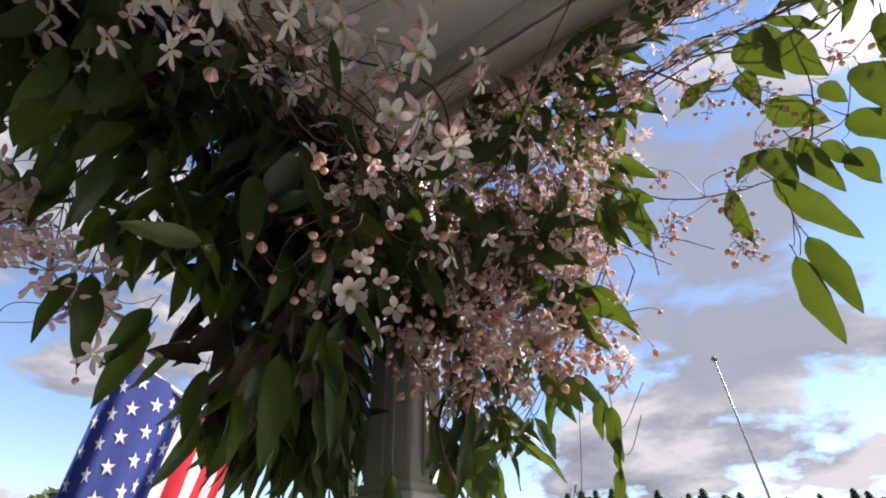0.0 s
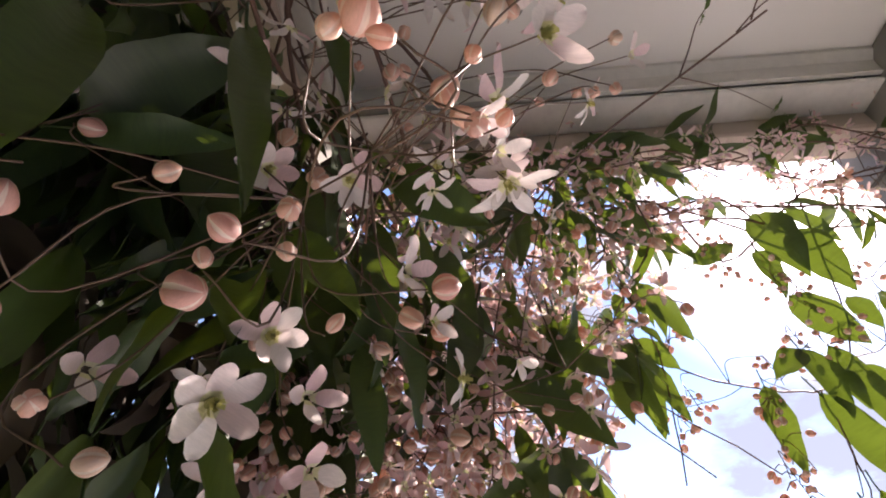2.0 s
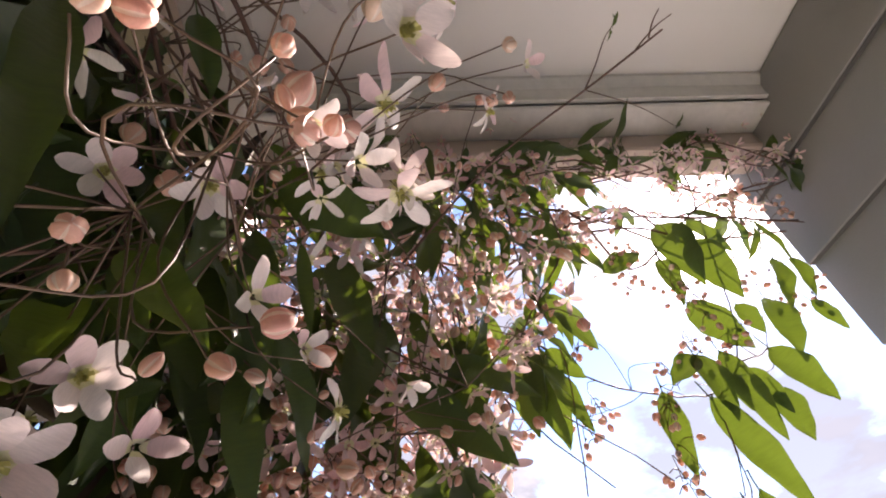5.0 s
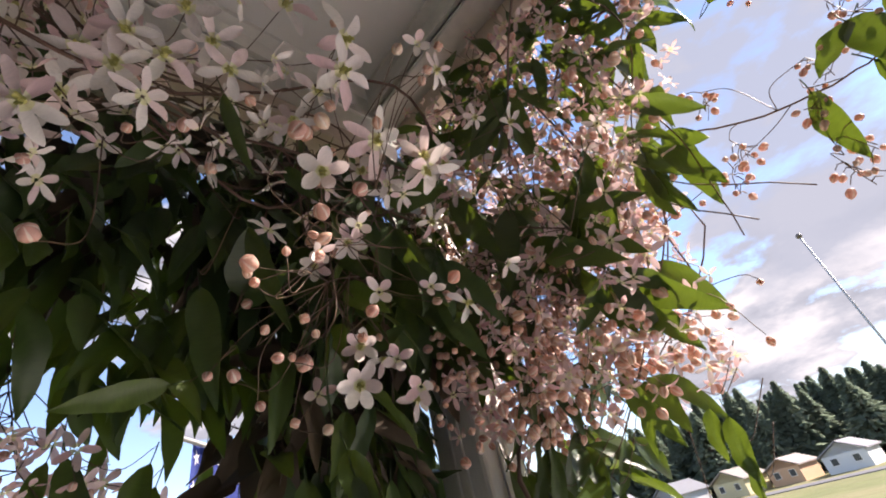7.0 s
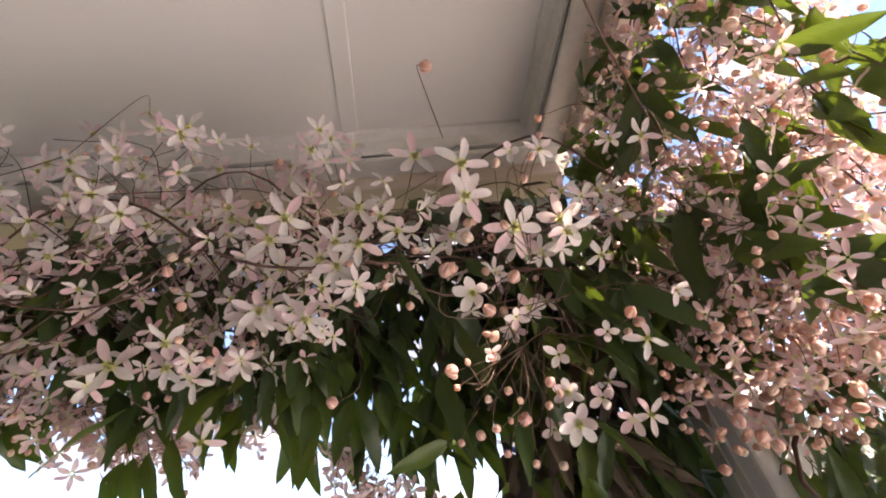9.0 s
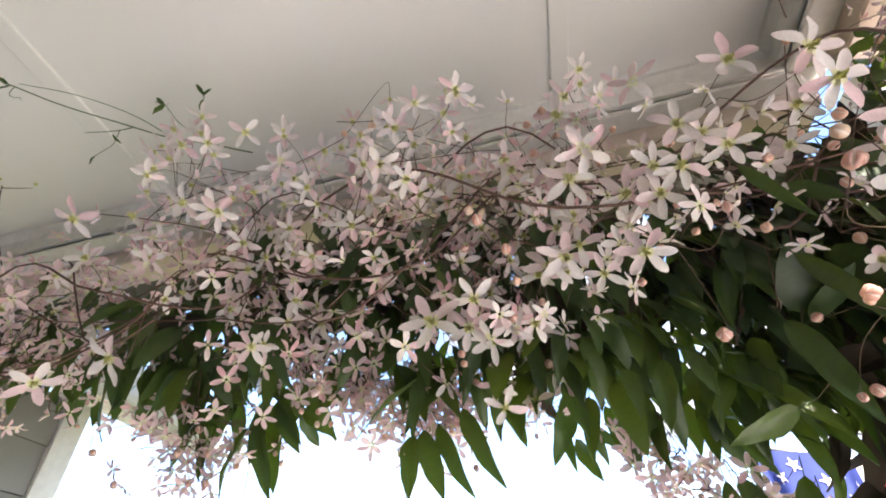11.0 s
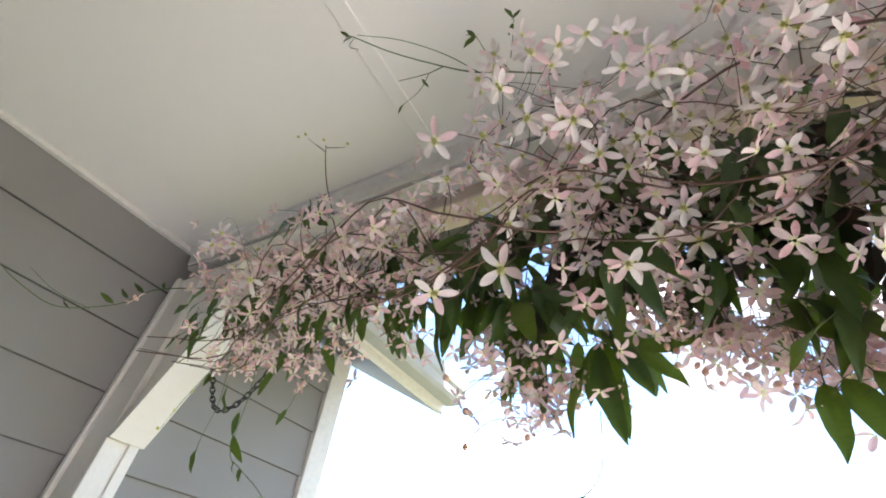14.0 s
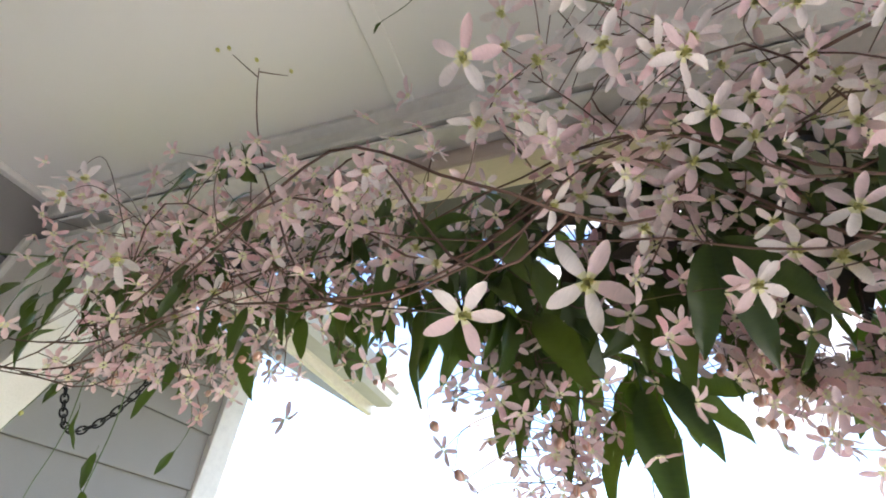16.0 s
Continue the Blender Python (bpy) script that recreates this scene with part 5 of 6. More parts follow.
for foot, tip, k in (
    ((-0.160, -0.159, 2.011), (-0.133, -0.243, 1.967), 7), ((-0.276, -0.129, 2.030), (-0.240, -0.140, 1.980), 2), ((-0.040, -0.090, 2.010), (-0.040, -0.130, 1.900), 8),
    ((-0.135, -0.143, 1.975), (-0.083, -0.157, 1.860), 3), ((-0.191, -0.100, 1.900), (-0.178, -0.160, 1.835), 2),
    ((-0.165, -0.030, 1.852), (-0.186, -0.100, 1.871), 5), ((-0.270, 0.010, 1.930), (-0.283, -0.081, 1.996), 8), ((-0.264, 0.010, 1.920), (-0.240, -0.080, 1.934), 5),
    ((-0.198, -0.010, 1.859), (-0.200, -0.075, 1.891), 0), ((-0.115, -0.040, 1.853), (-0.116, -0.110, 1.856), 5), ((-0.070, -0.130, 1.890), (-0.030, -0.150, 1.800), 5),
    ((-0.177, -0.092, 1.905), (-0.160, -0.115, 1.850), 4), ((-0.195, -0.085, 1.975), (-0.175, -0.125, 1.900), 5), ((-0.090, -0.070, 1.990), (-0.080, -0.110, 1.870), 8),
    ((-0.060, -0.190, 2.020), (-0.050, -0.230, 1.900), 5), ((-0.220, -0.030, 1.990), (-0.200, -0.070, 1.870), 8), ((-0.150, 0.000, 2.010), (-0.140, -0.040, 1.890), 8),
    ((-0.306, -0.102, 1.949), (-0.278, -0.135, 1.812), 9), ((-0.336, -0.060, 1.891), (-0.314, -0.060, 1.766), 3),
    ((-0.333, 0.020, 1.821), (-0.425, 0.020, 1.794), 0), ((-0.378, -0.220, 1.990), (-0.347, -0.215, 1.906), 9), ((-0.166, -0.190, 1.925), (-0.143, -0.200, 1.864), 9),
    ((-0.018, -0.110, 2.205), (0.040, -0.272, 2.163), 3), ((0.020, -0.236, 1.932), (0.020, -0.342, 1.841), 0), ((-0.813, 0.100, 1.900), (-0.825, 0.100, 1.810), 2),
    ((-0.796, 0.090, 1.900), (-0.772, 0.090, 1.801), 2), ((-0.770, 0.080, 1.900), (-0.729, 0.080, 1.795), 3), ((-0.728, 0.053, 1.905), (-0.685, 0.053, 1.794), 3),
    ((-1.056, 0.115, 2.001), (-1.040, 0.115, 1.854), 5), ((-1.068, 0.110, 2.000), (-1.087, 0.110, 1.902), 0), ((-1.039, 0.098, 1.998), (-0.995, 0.098, 1.913), 0),
    ((-1.176, 0.100, 2.046), (-1.097, 0.093, 1.994), 2), ((-1.041, 0.030, 2.092), (-1.053, 0.030, 1.981), 8), ((-1.012, 0.030, 2.118), (-1.010, 0.030, 2.010), 8),
    ((-0.933, -0.060, 2.282), (-0.887, -0.060, 2.150), 5), ((-1.555, -0.150, 2.269), (-1.525, -0.150, 2.190), 7), ((-1.528, -0.150, 2.264), (-1.475, -0.150, 2.180), 7),
    ((-1.568, 0.020, 2.063), (-1.525, 0.020, 1.966), 0), ((-1.415, 0.020, 2.097), (-1.380, 0.020, 2.022), 2), ((-1.259, 0.030, 2.080), (-1.241, 0.030, 1.987), 0),
):
    mid = (Vector(foot) + Vector(tip)) / 2
    front.span(foot, tip, Vector((-0.42, -0.32, 1.66)) - mid if mid.x > -0.45 else (-0.15, -0.8, -0.2), k)
for i in range(58):
    x = r.uniform(-1.18, -0.60)
    p = (x, r.uniform(-0.27, -0.13), min(2.33, r.gauss(2.21, 0.06)))
    front.flower(p, toward(p, r, 0.6), r.uniform(0.75, 1.05), r.choice((0, 0, 1, 2, 3, 4)), i % 2 == 0)
for i in range(44):
    x = r.uniform(-1.05, -0.52)
    p = (x, r.uniform(-0.17, -0.02), r.uniform(1.97, 2.17))
    front.flower(p, toward(p, r, 0.7), r.uniform(0.7, 1.0), r.choice((0, 1, 2, 3, 4)), i % 2 == 0)
places = []
for i in range(90):
    x = r.uniform(-1.1, -0.55)
    p = Vector((x, r.uniform(-0.12, 0.08), r.uniform(1.95, 2.14)))
    places.append((p, away(r, (0.1, -0.7, -0.4), 0.8), away(r, (0, 0, 1), 1), r.uniform(0.65, 0.95)))
for i in range(210):
    x = r.uniform(-1.5, -0.4)
    p = Vector((x, r.uniform(-0.20, 0.04), r.uniform(2.06, 2.25)))
    places.append((p, away(r, (0.1, -0.7, -0.4), 0.8), away(r, (0, 0, 1), 1), r.uniform(0.6, 0.9)))
front.mass("blossom", PINK_FLOWERS, places, "pale pink blossom between the leaves")
places = []
for i in range(110):
    x = r.uniform(-1.5, -0.5)
    places.append(hang(r, (x, -0.10, 2.06), (x, 0.10, 2.20), 0.5))
for i in range(30):
    x = r.uniform(-0.85, -0.25)
    places.append(hang(r, (x, 0.02, 1.97), (x, 0.20, 2.06), 0.4))
for i in range(26):
    x = r.uniform(-0.85, -0.48)
    places.append(hang(r, (x, 0.0, 1.95), (x, 0.10, 2.02), 0.35))
for i in range(34):
    places.append(hang(r, (-0.41, 0.06, 1.85), (-0.25, 0.18, 1.95), 0.4))
for i in range(60):
    places.append(hang(r, (-0.32, -0.02, 1.95), (0.0, 0.14, 2.16), 0.5))
front.mass("foliage", LEAVES[:6], places, "dark green leaves hanging below the beam")
front.done(Matrix.Identity(4))

# ---- blossom and leaves crowding the corner between post and right beam ----
corner = Vine((0.08, -0.25, 2.2), "pink clematis blossom and olive leaves filling the beam corner", 97)
r = corner.rnd
for k in range(6):
    y = r.uniform(-0.45, -0.05)
    corner.stem([(r.uniform(0.03, 0.10), y, 2.30), (r.uniform(0.03, 0.12), y + r.uniform(-0.06, 0.06), 2.14), (r.uniform(0.04, 0.14), y + r.uniform(-0.1, 0.1), 1.98), (r.uniform(0.05, 0.15), y + r.uniform(-0.1, 0.1), 1.84)], 0.0014)


def corner_place(low_z):
    """A point in the hanging curtain; it reaches less far out the lower it is."""
    z = r.uniform(low_z, 2.33)
    out_y = -0.30 - 0.22 * min(1, max(0, (z - 1.75) / 0.4))
    return Vector((r.uniform(0.0, 0.15), r.uniform(out_y, 0.0), z))


places = []
for i in range(430):
    p = corner_place(1.74)
    places.append((p, away(r, (-0.5, -0.4, -0.3), 0.9), away(r, (0, 0, 1), 1), r.uniform(0.5, 0.85)))
    if i % 7 == 0:
        corner.stalk(p, None, 0.08)
corner.mass("blossom", PINK_FLOWERS, places, "pink blossom hanging in the beam corner")
places = []
for i in range(460):
    p = corner_place(1.70) + Vector((-0.02, 0, 0))
    places.append((p, away(r, (-0.1, -0.2, -0.6), 0.8), away(r, (0, 0, 1), 1), r.uniform(0.75, 1.15)))
corner.mass("bud", BUDS, places, "dusky pink flower buds in the beam corner")
places = []
for i in range(105):
    p = corner_place(1.88) + Vector((0.03, 0, 0))
    places.append((p, away(r, (-0.7, -0.3, 0.1), 0.6), away(r, (0, -0.2, -1), 0.6), r.uniform(0.6, 1.0)))
for i in range(60):
    p = Vector((r.uniform(0.0, 0.08), r.uniform(-0.5, -0.02), r.uniform(2.18, 2.36)))
    places.append((p, away(r, (-0.7, -0.1, -0.3), 0.6), away(r, (0, -0.4, -0.8), 0.6), r.uniform(0.5, 0.8)))
corner.mass("foliage", LEAVES[:6], places, "olive leaves behind the pink blossom")
for i in range(12):
    p = corner_place(1.85)
    corner.trio(p, away(r, (-0.1, -0.3, -1), 0.4), away(r, (-0.7, -0.3, 0.1), 0.5), r.uniform(0.7, 1.0))
corner.done(Matrix.Identity(4))

# ---- the long leafy spray hanging from the right beam ----
spray_vine = Vine((0.13, -0.7, 2.36), "long hanging clematis spray with wavy olive leaves and tiny buds", 83)
r = spray_vine.rnd
for pts, rad in (
    ([(0.10, -0.80, 2.37), (0.12, -0.79, 2.28), (0.13, -0.765, 2.17), (0.135, -0.74, 2.07), (0.138, -0.70, 1.99), (0.136, -0.645, 1.947)], 0.0018),
    ([(0.09, -0.40, 2.03), (0.12, -0.45, 2.005), (0.157, -0.497, 1.994), (0.145, -0.56, 1.960), (0.136, -0.62, 1.946), (0.135, -0.66, 1.950)], 0.0017),
    ([(0.136, -0.64, 1.948), (0.135, -0.635, 1.90), (0.135, -0.628, 1.845), (0.135, -0.615, 1.815)], 0.0011),
    ([(0.135, -0.74, 2.07), (0.135, -0.70, 2.11), (0.135, -0.68, 2.19), (0.135, -0.70, 2.26)], 0.0011),
    ([(0.135, -0.765, 2.17), (0.135, -0.80, 2.12), (0.135, -0.86, 2.16), (0.135, -0.91, 2.20)], 0.0011),
    ([(0.135, -0.70, 2.15), (0.135, -0.64, 2.18), (0.135, -0.575, 2.165)], 0.0009),
    ([(0.138, -0.58, 1.95), (0.136, -0.565, 1.91), (0.135, -0.560, 1.87)], 0.0009),
    ([(0.136, -0.70, 1.99), (0.135, -0.755, 2.01), (0.135, -0.80, 2.10)], 0.0010),
):
    spray_vine.stem(pts, rad)
for foot, tip, k in (
    ((0.135, -0.749, 2.228), (0.128, -0.769, 2.092), 8), ((0.135, -0.713, 2.274), (0.13, -0.724, 2.122), 8), ((0.135, -0.573, 2.160), (0.130, -0.647, 2.195), 6),
    ((0.135, -0.649, 2.004), (0.130, -0.593, 1.961), 7), ((0.135, -0.646, 2.006), (0.128, -0.652, 1.912), 6), ((0.135, -0.684, 2.008), (0.128, -0.697, 1.883), 5),
    ((0.135, -0.636, 1.944), (0.13, -0.683, 1.811), 5), ((0.138, -0.580, 1.957), (0.14, -0.575, 1.853), 0), ((0.135, -0.634, 1.837), (0.13, -0.639, 1.717), 5),
    ((0.135, -0.611, 1.814), (0.135, -0.609, 1.687), 5), ((0.140, -0.735, 1.956), (0.135, -0.736, 1.883), 7), ((0.135, -0.756, 2.088), (0.13, -0.766, 2.030), 7),
    ((0.138, -0.812, 2.100), (0.13, -0.792, 1.990), 8), ((0.140, -0.682, 2.191), (0.135, -0.673, 2.086), 2), ((0.140, -0.684, 2.096), (0.13, -0.734, 2.007), 6),
    ((0.135, -0.877, 2.179), (0.135, -0.836, 2.072), 0), ((0.135, -0.912, 2.180), (0.13, -0.888, 2.092), 0), ((0.135, -0.879, 2.087), (0.13, -0.895, 2.030), 4),
    ((0.130, -0.754, 2.007), (0.12, -0.788, 1.923), 6), ((0.140, -0.688, 1.979), (0.14, -0.686, 1.925), 4), ((0.138, -0.713, 1.982), (0.135, -0.733, 1.917), 4),
    ((0.11, -0.284, 1.880), (0.11, -0.389, 1.770), 5), ((0.13, -0.290, 1.859), (0.13, -0.340, 1.744), 0), ((0.12, -0.274, 1.869), (0.12, -0.282, 1.790), 2),
    ((0.10, -0.401, 2.000), (0.10, -0.398, 1.894), 8), ((0.14, -0.447, 2.024), (0.14, -0.442, 1.894), 5), ((0.08, -0.345, 2.019), (0.08, -0.315, 1.871), 5),
    ((0.06, -0.338, 2.014), (0.06, -0.272, 1.918), 5), ((0.15, -0.223, 1.770), (0.15, -0.262, 1.656), 0), ((0.17, -0.300, 1.690), (0.17, -0.291, 1.630), 4),
    ((0.17, -0.315, 1.675), (0.17, -0.313, 1.598), 4), ((0.17, -0.317, 1.635), (0.17, -0.308, 1.575), 4), ((0.17, -0.308, 1.590), (0.17, -0.298, 1.525), 4),
    ((0.08, -0.399, 1.982), (0.08, -0.422, 1.874), 5), ((0.11, -0.435, 2.009), (0.11, -0.475, 1.966), 6),
):
    spray_vine.span(foot, tip, away(r, (-0.75, 0.30, -0.40), 0.25), k)
# slender leaves hanging down round the post
for i in range(80):
    a = radians(r.uniform(150, 330))
    d = r.uniform(0.08, 0.19)
    p = Vector((0.142 + d * math.cos(a), 0.055 + d * math.sin(a), r.uniform(1.56, 1.86)))
    if not open_post(p - Vector((0.02, 0.02, 0.0))) and r.random() < 0.92:
        continue
    spray_vine.leaf(p, away(r, (0.15 * math.cos(a), 0.15 * math.sin(a), -1), 0.18), away(r, (math.cos(a), math.sin(a), 0.1), 0.5), r.uniform(0.85, 1.3), r.choice((9, 9, 3)))
places = []
for c in (
    (0.135, -0.555, 1.865), (0.14, -0.57, 1.895), (0.135, -0.68, 2.10), (0.135, -0.665, 2.15), (0.135, -0.70, 2.13), (0.14, -0.60, 2.00), (0.135, -0.585, 1.955), (0.135, -0.65, 2.045),
    (0.135, -0.72, 2.05), (0.135, -0.62, 2.17), (0.135, -0.60, 2.21), (0.135, -0.80, 2.17), (0.135, -0.85, 2.13), (0.135, -0.90, 2.12), (0.15, -0.475, 1.935), (0.15, -0.49, 1.97), (0.14, -0.50, 2.05),
):
    spray_vine.panicle(c, 8, 0.026, places)
spray_vine.mass("small_bud", SMALL_BUDS, places, "small dusky pink buds on thin stalks")
spray_vine.done(Matrix.Identity(4))


# ---- tendrils, chain and flag ----
YELLOW_BUD = SMALL_BUDS[0].copy()
YELLOW_BUD.materials.clear()
YELLOW_BUD.materials.append(M_STAMEN)


def twig(label, lines, leaves=(), buds=(), mat=None, curls=(), m=LEFT_SET):
    """A thin loose shoot. lines: (points, radius); leaves: (foot, tip); buds: points; curls: (place, size)."""
    at = Vector(lines[0][0][0])
    e = empty("vine_shoot", at, label, "shoot")
    inv = Matrix.Translation(-at)
    for pts, rad in lines:
        o = part("stem", tube(bmesh.new(), glide(pts, 5), rad, 6, 0.55), mat or M_STEM, e)
        o.matrix_parent_inverse = inv
    for c, size in curls:
        c = Vector(c)
        pts = [c + Vector((math.cos(k * 0.7) * size * (1 - k / 14), 0.002 * k, math.sin(k * 0.7) * size * (1 - k / 14))) for k in range(12)]
        part("tendril", tube(bmesh.new(), pts, 0.0007, 5, 0.6), M_TENDRIL, e).matrix_parent_inverse = inv
    rnd = random.Random(len(lines) + len(leaves) * 7)
    for foot, tip in leaves:
        foot, tip = Vector(foot), Vector(tip)
        y = (tip - foot).normalized()
        z = away(rnd, (0.1, -0.6, -0.5), 0.5)
        z = (z - y * z.dot(y)).normalized()
        k = rnd.choice((0, 2, 4))
        o = part("leaf", LEAVES[k], None, e)
        o.matrix_parent_inverse = inv
        o.matrix_basis = Matrix.Translation(foot) @ Matrix((y.cross(z), y, z)).transposed().to_4x4() @ Matrix.Scale((tip - foot).length / 0.1, 4)
    for p in buds:
        o = part("bud", YELLOW_BUD, None, e)
        o.matrix_parent_inverse = inv
        o.matrix_basis = Matrix.Translation(p) @ Matrix.Rotation(rnd.random() * 3, 4, "X") @ Matrix.Scale(0.9, 4)
    e.matrix_basis = m @ e.matrix_basis
    return e


twig("bare forked twig reaching across the porch ceiling", [
    ([(-0.02, -0.27, 2.03), (-0.10, -0.37, 2.10), (-0.15, -0.43, 2.118), (-0.198, -0.49, 2.124), (-0.235, -0.51, 2.104), (-0.272, -0.528, 2.083)], 0.0017),
    ([(-0.198, -0.49, 2.124), (-0.20, -0.52, 2.18), (-0.205, -0.55, 2.24), (-0.21, -0.57, 2.27)], 0.0010),
    ([(-0.198, -0.49, 2.124), (-0.15, -0.58, 2.18), (-0.09, -0.67, 2.25), (-0.04, -0.742, 2.304)], 0.0007),
    ([(-0.262, -0.522, 2.09), (-0.275, -0.523, 2.094), (-0.285, -0.526, 2.096)], 0.0009),
    ([(-0.25, -0.517, 2.097), (-0.268, -0.530, 2.100), (-0.28, -0.54, 2.097)], 0.0009),
], leaves=[((-0.21, -0.57, 2.27), (-0.228, -0.575, 2.272)), ((-0.209, -0.565, 2.262), (-0.19, -0.57, 2.268)), ((-0.21, -0.572, 2.272), (-0.222, -0.58, 2.29)), ((-0.04, -0.742, 2.304), (-0.035, -0.76, 2.325)), ((-0.045, -0.735, 2.299), (-0.07, -0.745, 2.30))], m=POST_SET)
twig("long arching tendril with a curled leafy tip", [
    ([(-1.02, -0.17, 2.37), (-1.10, -0.20, 2.39), (-1.16, -0.218, 2.405), (-1.22, -0.255, 2.415), (-1.28, -0.31, 2.408), (-1.322, -0.357, 2.405), (-1.336, -0.36, 2.412)], 0.0016),
    ([(-1.15, -0.214, 2.403), (-1.20, -0.262, 2.425), (-1.26, -0.315, 2.425), (-1.318, -0.354, 2.415)], 0.0010),
    ([(-1.205, -0.245, 2.413), (-1.245, -0.24, 2.425), (-1.30, -0.246, 2.432)], 0.0011),
    ([(-1.24, -0.238, 2.425), (-1.27, -0.215, 2.428), (-1.315, -0.20, 2.43)], 0.0008),
    ([(-1.10, -0.21, 2.39), (-1.125, -0.24, 2.405), (-1.135, -0.268, 2.418), (-1.15, -0.275, 2.425)], 0.0009),
    ([(-1.09, -0.22, 2.395), (-1.075, -0.25, 2.41), (-1.068, -0.268, 2.425)], 0.0009),
], leaves=[((-1.135, -0.268, 2.418), (-1.165, -0.265, 2.405)), ((-1.135, -0.268, 2.418), (-1.15, -0.285, 2.43)), ((-1.07, -0.262, 2.42), (-1.085, -0.25, 2.405)), ((-1.068, -0.268, 2.425), (-1.05, -0.275, 2.43)), ((-1.068, -0.268, 2.425), (-1.075, -0.285, 2.44)), ((-1.325, -0.357, 2.405), (-1.345, -0.362, 2.395)), ((-1.33, -0.358, 2.41), (-1.342, -0.372, 2.42)), ((-1.315, -0.20, 2.43), (-1.33, -0.195, 2.42)), ((-1.255, -0.235, 2.425), (-1.25, -0.22, 2.415))],
    mat=M_TENDRIL, curls=[((-1.33, -0.355, 2.405), 0.010)])
twig("short upright forked twig with tiny yellow buds", [
    ([(-1.52, -0.10, 2.30), (-1.53, -0.13, 2.36), (-1.526, -0.16, 2.41), (-1.522, -0.176, 2.444)], 0.0013),
    ([(-1.524, -0.17, 2.43), (-1.543, -0.186, 2.447), (-1.556, -0.20, 2.458)], 0.0010),
    ([(-1.522, -0.174, 2.438), (-1.505, -0.158, 2.45), (-1.492, -0.148, 2.458)], 0.0010),
], buds=[(-1.56, -0.203, 2.462), (-1.522, -0.18, 2.452), (-1.487, -0.145, 2.462), (-1.575, -0.205, 2.462)])
twig("thin green shoot with small leaves over the siding", [
    ([(-1.93, -0.05, 2.26), (-2.02, -0.10, 2.245), (-2.075, -0.13, 2.20), (-2.10, -0.216, 2.143), (-2.11, -0.29, 2.15), (-2.105, -0.345, 2.165), (-2.10, -0.377, 2.181)], 0.0015),
    ([(-2.09, -0.17, 2.165), (-2.105, -0.24, 2.17), (-2.11, -0.30, 2.19)], 0.0010),
], leaves=[((-2.06, -0.125, 2.215), (-2.06, -0.155, 2.225)), ((-2.04, -0.11, 2.235), (-2.05, -0.14, 2.25)), ((-2.075, -0.14, 2.195), (-2.09, -0.175, 2.21)), ((-2.0, -0.09, 2.25), (-2.02, -0.10, 2.275)), ((-2.10, -0.20, 2.15), (-2.10, -0.225, 2.16))], mat=M_TENDRIL)
twig("thin dangling shoot with small leaves beside the chain", [
    ([(-1.72, 0.0, 2.10), (-1.74, 0.03, 2.0), (-1.739, 0.03, 1.895), (-1.70, 0.03, 1.86), (-1.64, 0.03, 1.82), (-1.61, 0.03, 1.785), (-1.62, 0.03, 1.75)], 0.0009),
    ([(-1.80, 0.0, 2.10), (-1.82, 0.03, 2.0), (-1.831, 0.03, 1.93), (-1.83, 0.03, 1.90)], 0.0008),
    ([(-1.66, 0.02, 2.08), (-1.63, 0.04, 2.0), (-1.64, 0.04, 1.955)], 0.0007),
    ([(-1.86, 0.01, 2.06), (-1.92, 0.02, 2.01), (-1.97, 0.03, 1.96)], 0.0008),
], leaves=[((-1.83, 0.03, 1.905), (-1.828, 0.03, 1.86)), ((-1.745, 0.03, 1.92), (-1.715, 0.03, 1.875)), ((-1.75, 0.03, 1.965), (-1.755, 0.03, 1.925)), ((-1.70, 0.03, 1.86), (-1.695, 0.03, 1.835)), ((-1.72, 0.03, 1.875), (-1.72, 0.03, 1.85)), ((-1.80, 0.02, 2.02), (-1.805, 0.03, 1.975)), ((-1.64, 0.04, 1.96), (-1.66, 0.04, 1.935)), ((-1.63, 0.03, 1.81), (-1.65, 0.03, 1.80))], mat=M_TENDRIL,
    buds=[(-1.97, 0.03, 1.955), (-1.93, 0.02, 1.995), (-1.90, 0.02, 2.02)])
twig("single curved green stalk hanging below the vine", [([(-1.09, 0.08, 1.90), (-1.10, 0.09, 1.84), (-1.115, 0.09, 1.81), (-1.135, 0.09, 1.795)], 0.0007)], leaves=[((-1.13, 0.09, 1.797), (-1.145, 0.09, 1.792))], mat=M_TENDRIL)


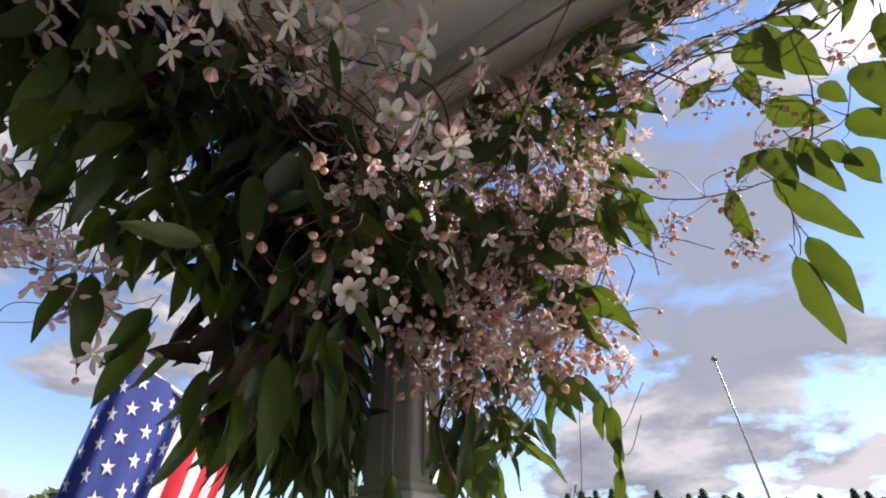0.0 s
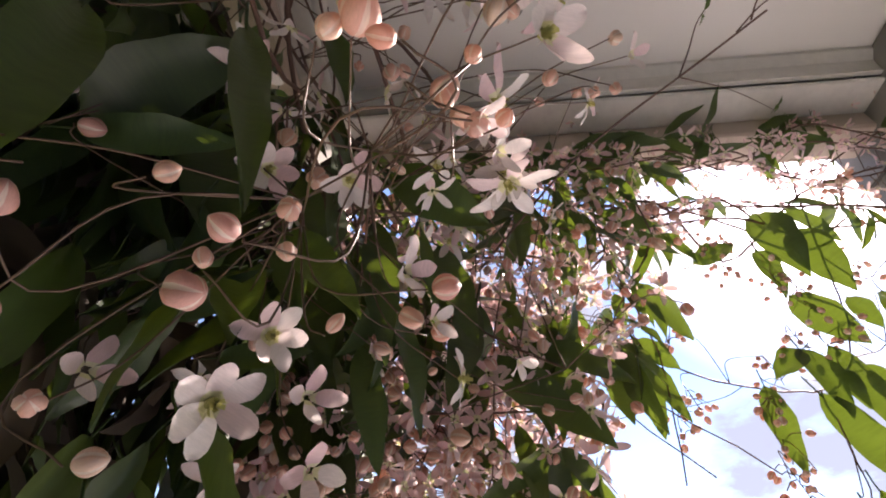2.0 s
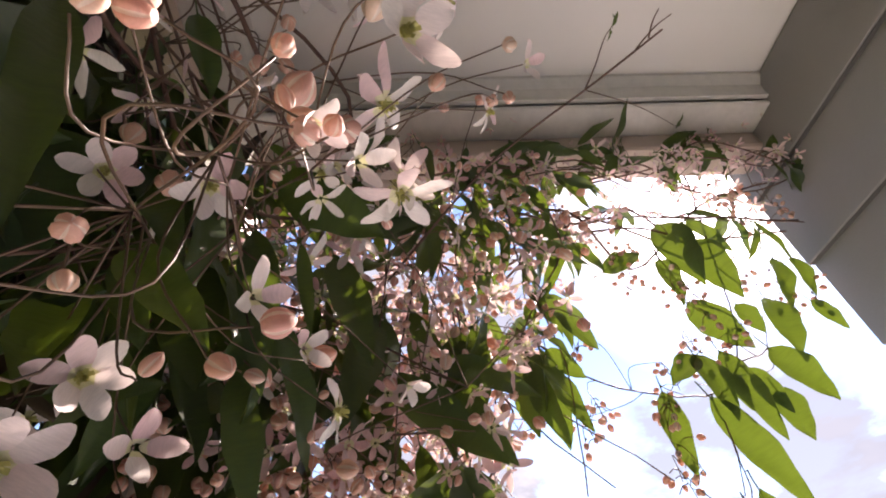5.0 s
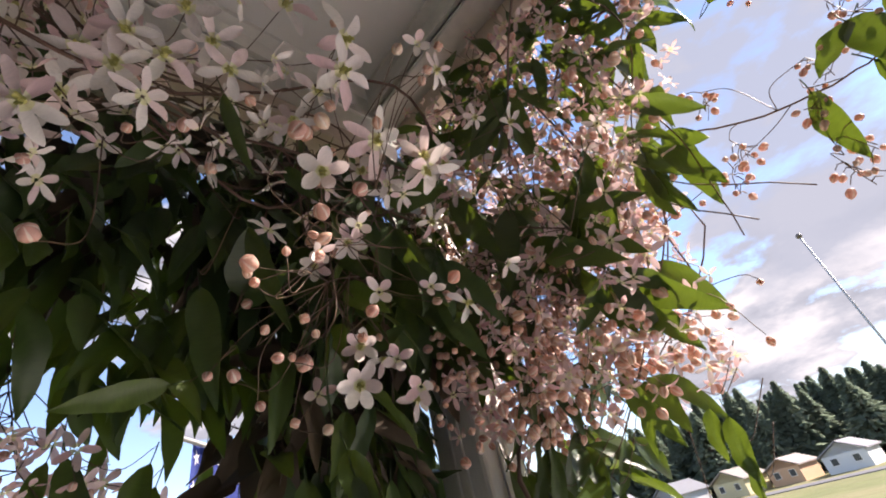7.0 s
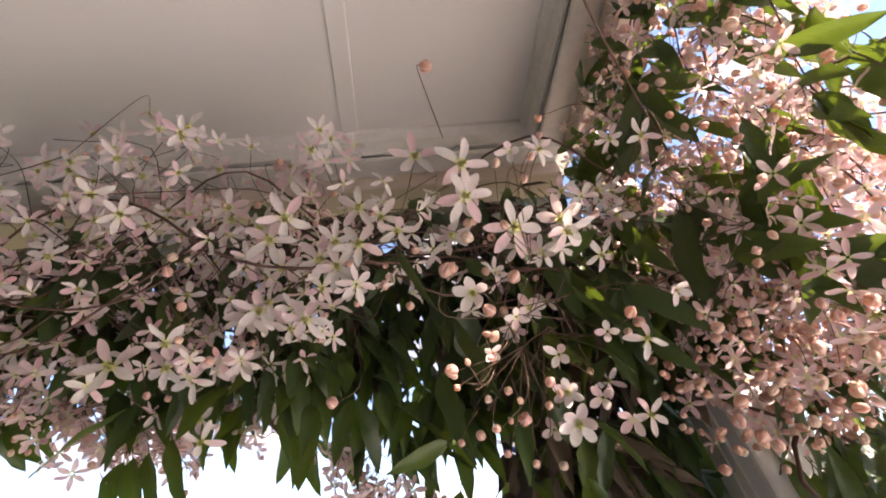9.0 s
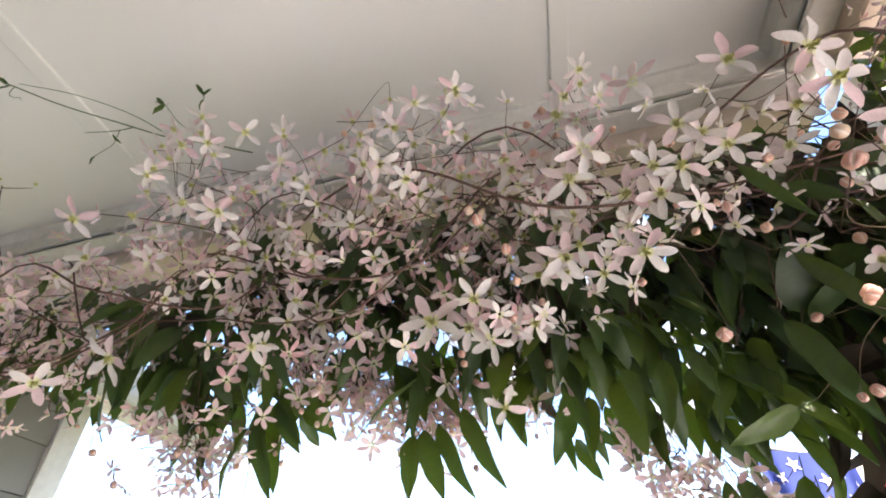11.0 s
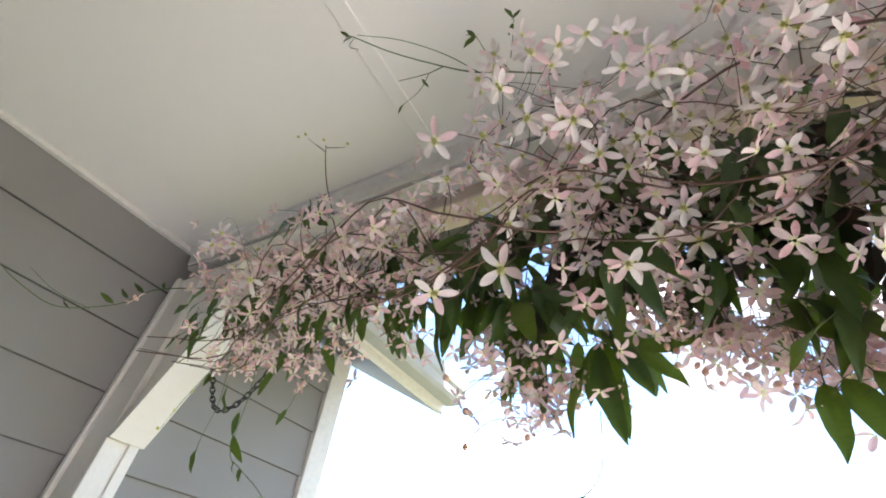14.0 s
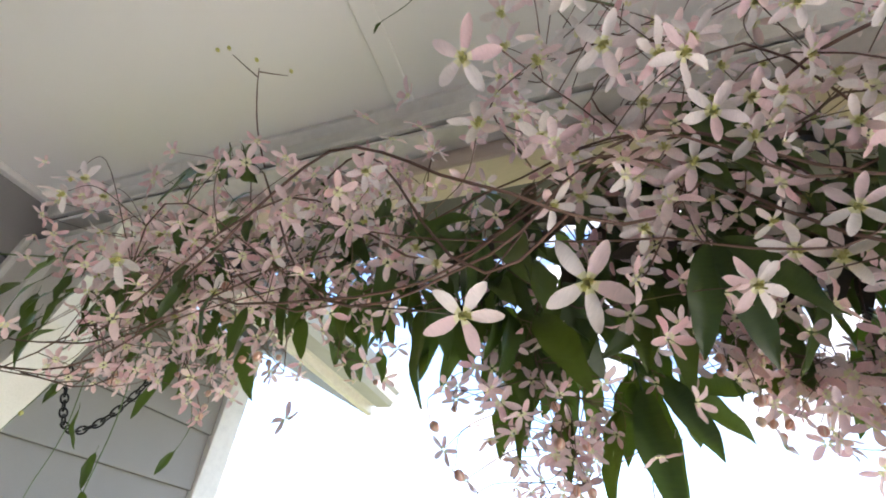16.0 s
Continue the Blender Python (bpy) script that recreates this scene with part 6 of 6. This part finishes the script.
def chain():
    """A short black chain of oval links between two hooks under the beam's end."""
    a, low_c, b = Vector((-2.125, 0.108, 2.275)), Vector((-1.985, 0.106, 1.985)), Vector((-1.775, 0.10, 2.26))
    e = empty("chain", a, "black iron chain of oval links hanging from a hook", "chain")
    inv = Matrix.Translation(-a)
    m = plain("black_iron", (0.012, 0.012, 0.013), 0.42, 0.6)
    path = glide([a, Vector((-2.098, 0.107, 2.18)), Vector((-2.063, 0.106, 2.096)), low_c, Vector((-1.908, 0.106, 1.981)), Vector((-1.84, 0.106, 2.046)), Vector((-1.791, 0.104, 2.155)), b], 40)
    at, ln, places = 0.0, 0.0165, []
    want = 0.0
    for p, q in zip(path, path[1:]):
        d = (q - p).length
        while want <= at + d:
            places.append((p.lerp(q, (want - at) / d), (q - p).normalized()))
            want += ln
        at += d
    bm = bmesh.new()
    ring = [Vector((0.0058 * math.cos(t), 0, 0.0115 * math.copysign(abs(math.sin(t)) ** 0.85, math.sin(t)))) for t in [2 * math.pi * k / 14 for k in range(14)]]
    rows = []
    for i, c in enumerate(ring):
        way = (ring[(i + 1) % 14] - ring[i - 1]).normalized()
        u = Vector((0, 1, 0))
        v = way.cross(u)
        rows.append([bm.verts.new(c + (u * math.cos(k * 1.0472) + v * math.sin(k * 1.0472)) * 0.0016) for k in range(6)])
    for i in range(14):
        for k in range(6):
            bm.faces.new([rows[i][k], rows[i][(k + 1) % 6], rows[(i + 1) % 14][(k + 1) % 6], rows[(i + 1) % 14][k]]).smooth = True
    bmesh.ops.recalc_face_normals(bm, faces=bm.faces)
    link = mesh_of(bm, "link", m)
    for i, (p, way) in enumerate(places):
        o = part("link", link, None, e)
        o.matrix_parent_inverse = inv
        q = way.to_track_quat("Z", "Y").to_matrix().to_4x4()
        o.matrix_basis = Matrix.Translation(p) @ q @ Matrix.Rotation(radians(90 * (i % 2) + 25), 4, "Z")
    for c in (a, b):
        pts = [c + Vector((0, 0, 0.05)), c + Vector((0, 0, 0.022)), c + Vector((0.009, 0, 0.012)), c + Vector((0.011, 0, 0.0)), c + Vector((0, 0, -0.008)), c + Vector((-0.010, 0, -0.001))]
        part("hook", tube(bmesh.new(), glide(pts, 5), 0.0018, 6), m, e, "small black hook").matrix_parent_inverse = inv


chain()


def flag():
    """A striped flag with a starred canton; its hoist runs along a sloping staff, the cloth hangs down in folds."""
    tip, butt = Vector((-0.03, 0.973, 2.03)), Vector((0.47, 1.018, 1.872))
    H, L = 0.694, 1.16
    e = empty("flag", (tip + butt) / 2, "red and white striped flag with starred blue canton", "flag")
    inv = Matrix.Translation(-e.location)

    def cloth(name, rgb):
        return petal_like(name, [(0.0, rgb), (1.0, rgb)], rgb, 0.35, 0.8, 500)[0]

    red, white, blue = cloth("flag_red", (0.62, 0.02, 0.035)), cloth("flag_white", (0.82, 0.80, 0.80)), cloth("flag_blue", (0.035, 0.055, 0.24))

    def at(a, b, off=0.0):
        """a: along the hoist, b: along the fly, both 0 to 1."""
        p = tip.lerp(butt, a)
        deep = 0.25 + 0.75 * min(1, b * 1.6)
        fold = 0.042 * math.sin(a * 15.5 + 0.7 + 0.8 * b) + 0.015 * math.sin(a * 33 + 2.2 * b)
        return Vector((p.x - (0.01 + 0.24 * a) * b + 0.015 * math.sin(a * 15 + 2), p.y + fold * deep - off, p.z - L * b * 0.985 - 0.04 * a * b))

    def patch(name, a0, a1, b0, b1, m, na, nb):
        bm = bmesh.new()
        g = [[bm.verts.new(at(a0 + (a1 - a0) * i / na, b0 + (b1 - b0) * j / nb)) for i in range(na + 1)] for j in range(nb + 1)]
        for j in range(nb):
            for i in range(na):
                bm.faces.new([g[j][i], g[j][i + 1], g[j + 1][i + 1], g[j + 1][i]]).smooth = True
        part(name, bm, m, e).matrix_parent_inverse = inv

    patch("canton", 0, 7 / 13, 0, 0.4, blue, 34, 16)
    for k in range(13):
        patch("stripe", k / 13, (k + 1) / 13, 0.4 if k < 7 else 0.0, 1.0, white if k % 2 else red, 6, 30)
    for row in range(6):
        for col in range(6 if row % 2 == 0 else 5):
            a, b = 7 / 13 * (row + 0.5) / 6, 0.4 * (2 * col + (1 if row % 2 == 0 else 2)) / 12
            bm = bmesh.new()
            c = bm.verts.new(at(a, b, 0.003))
            rim = []
            for k in range(10):
                r = 0.0225 if k % 2 == 0 else 0.0088
                t = k * math.pi / 5
                rim.append(bm.verts.new(at(a - r * math.cos(t) / H, b + r * math.sin(t) / L, 0.003)))
            for k in range(10):
                bm.faces.new([c, rim[k], rim[(k + 1) % 10]])
            part("star", bm, white, e).matrix_parent_inverse = inv
    pole = plain("staff_white", (0.72, 0.70, 0.66), 0.4)
    way = (butt - tip).normalized()
    part("staff", tube(bmesh.new(), [tip - way * 0.02, tip.lerp(butt, 0.5), butt + way * 0.09], 0.007, 10), pole, e, "white sloping staff").matrix_parent_inverse = inv
    foot = butt + way * 0.09
    part("stand", tube(bmesh.new(), [(foot.x, foot.y, -0.27), (foot.x, foot.y, 1.0), (foot.x, foot.y, foot.z + 0.02)], 0.010, 10), pole, e, "white upright stand").matrix_parent_inverse = inv


flag()
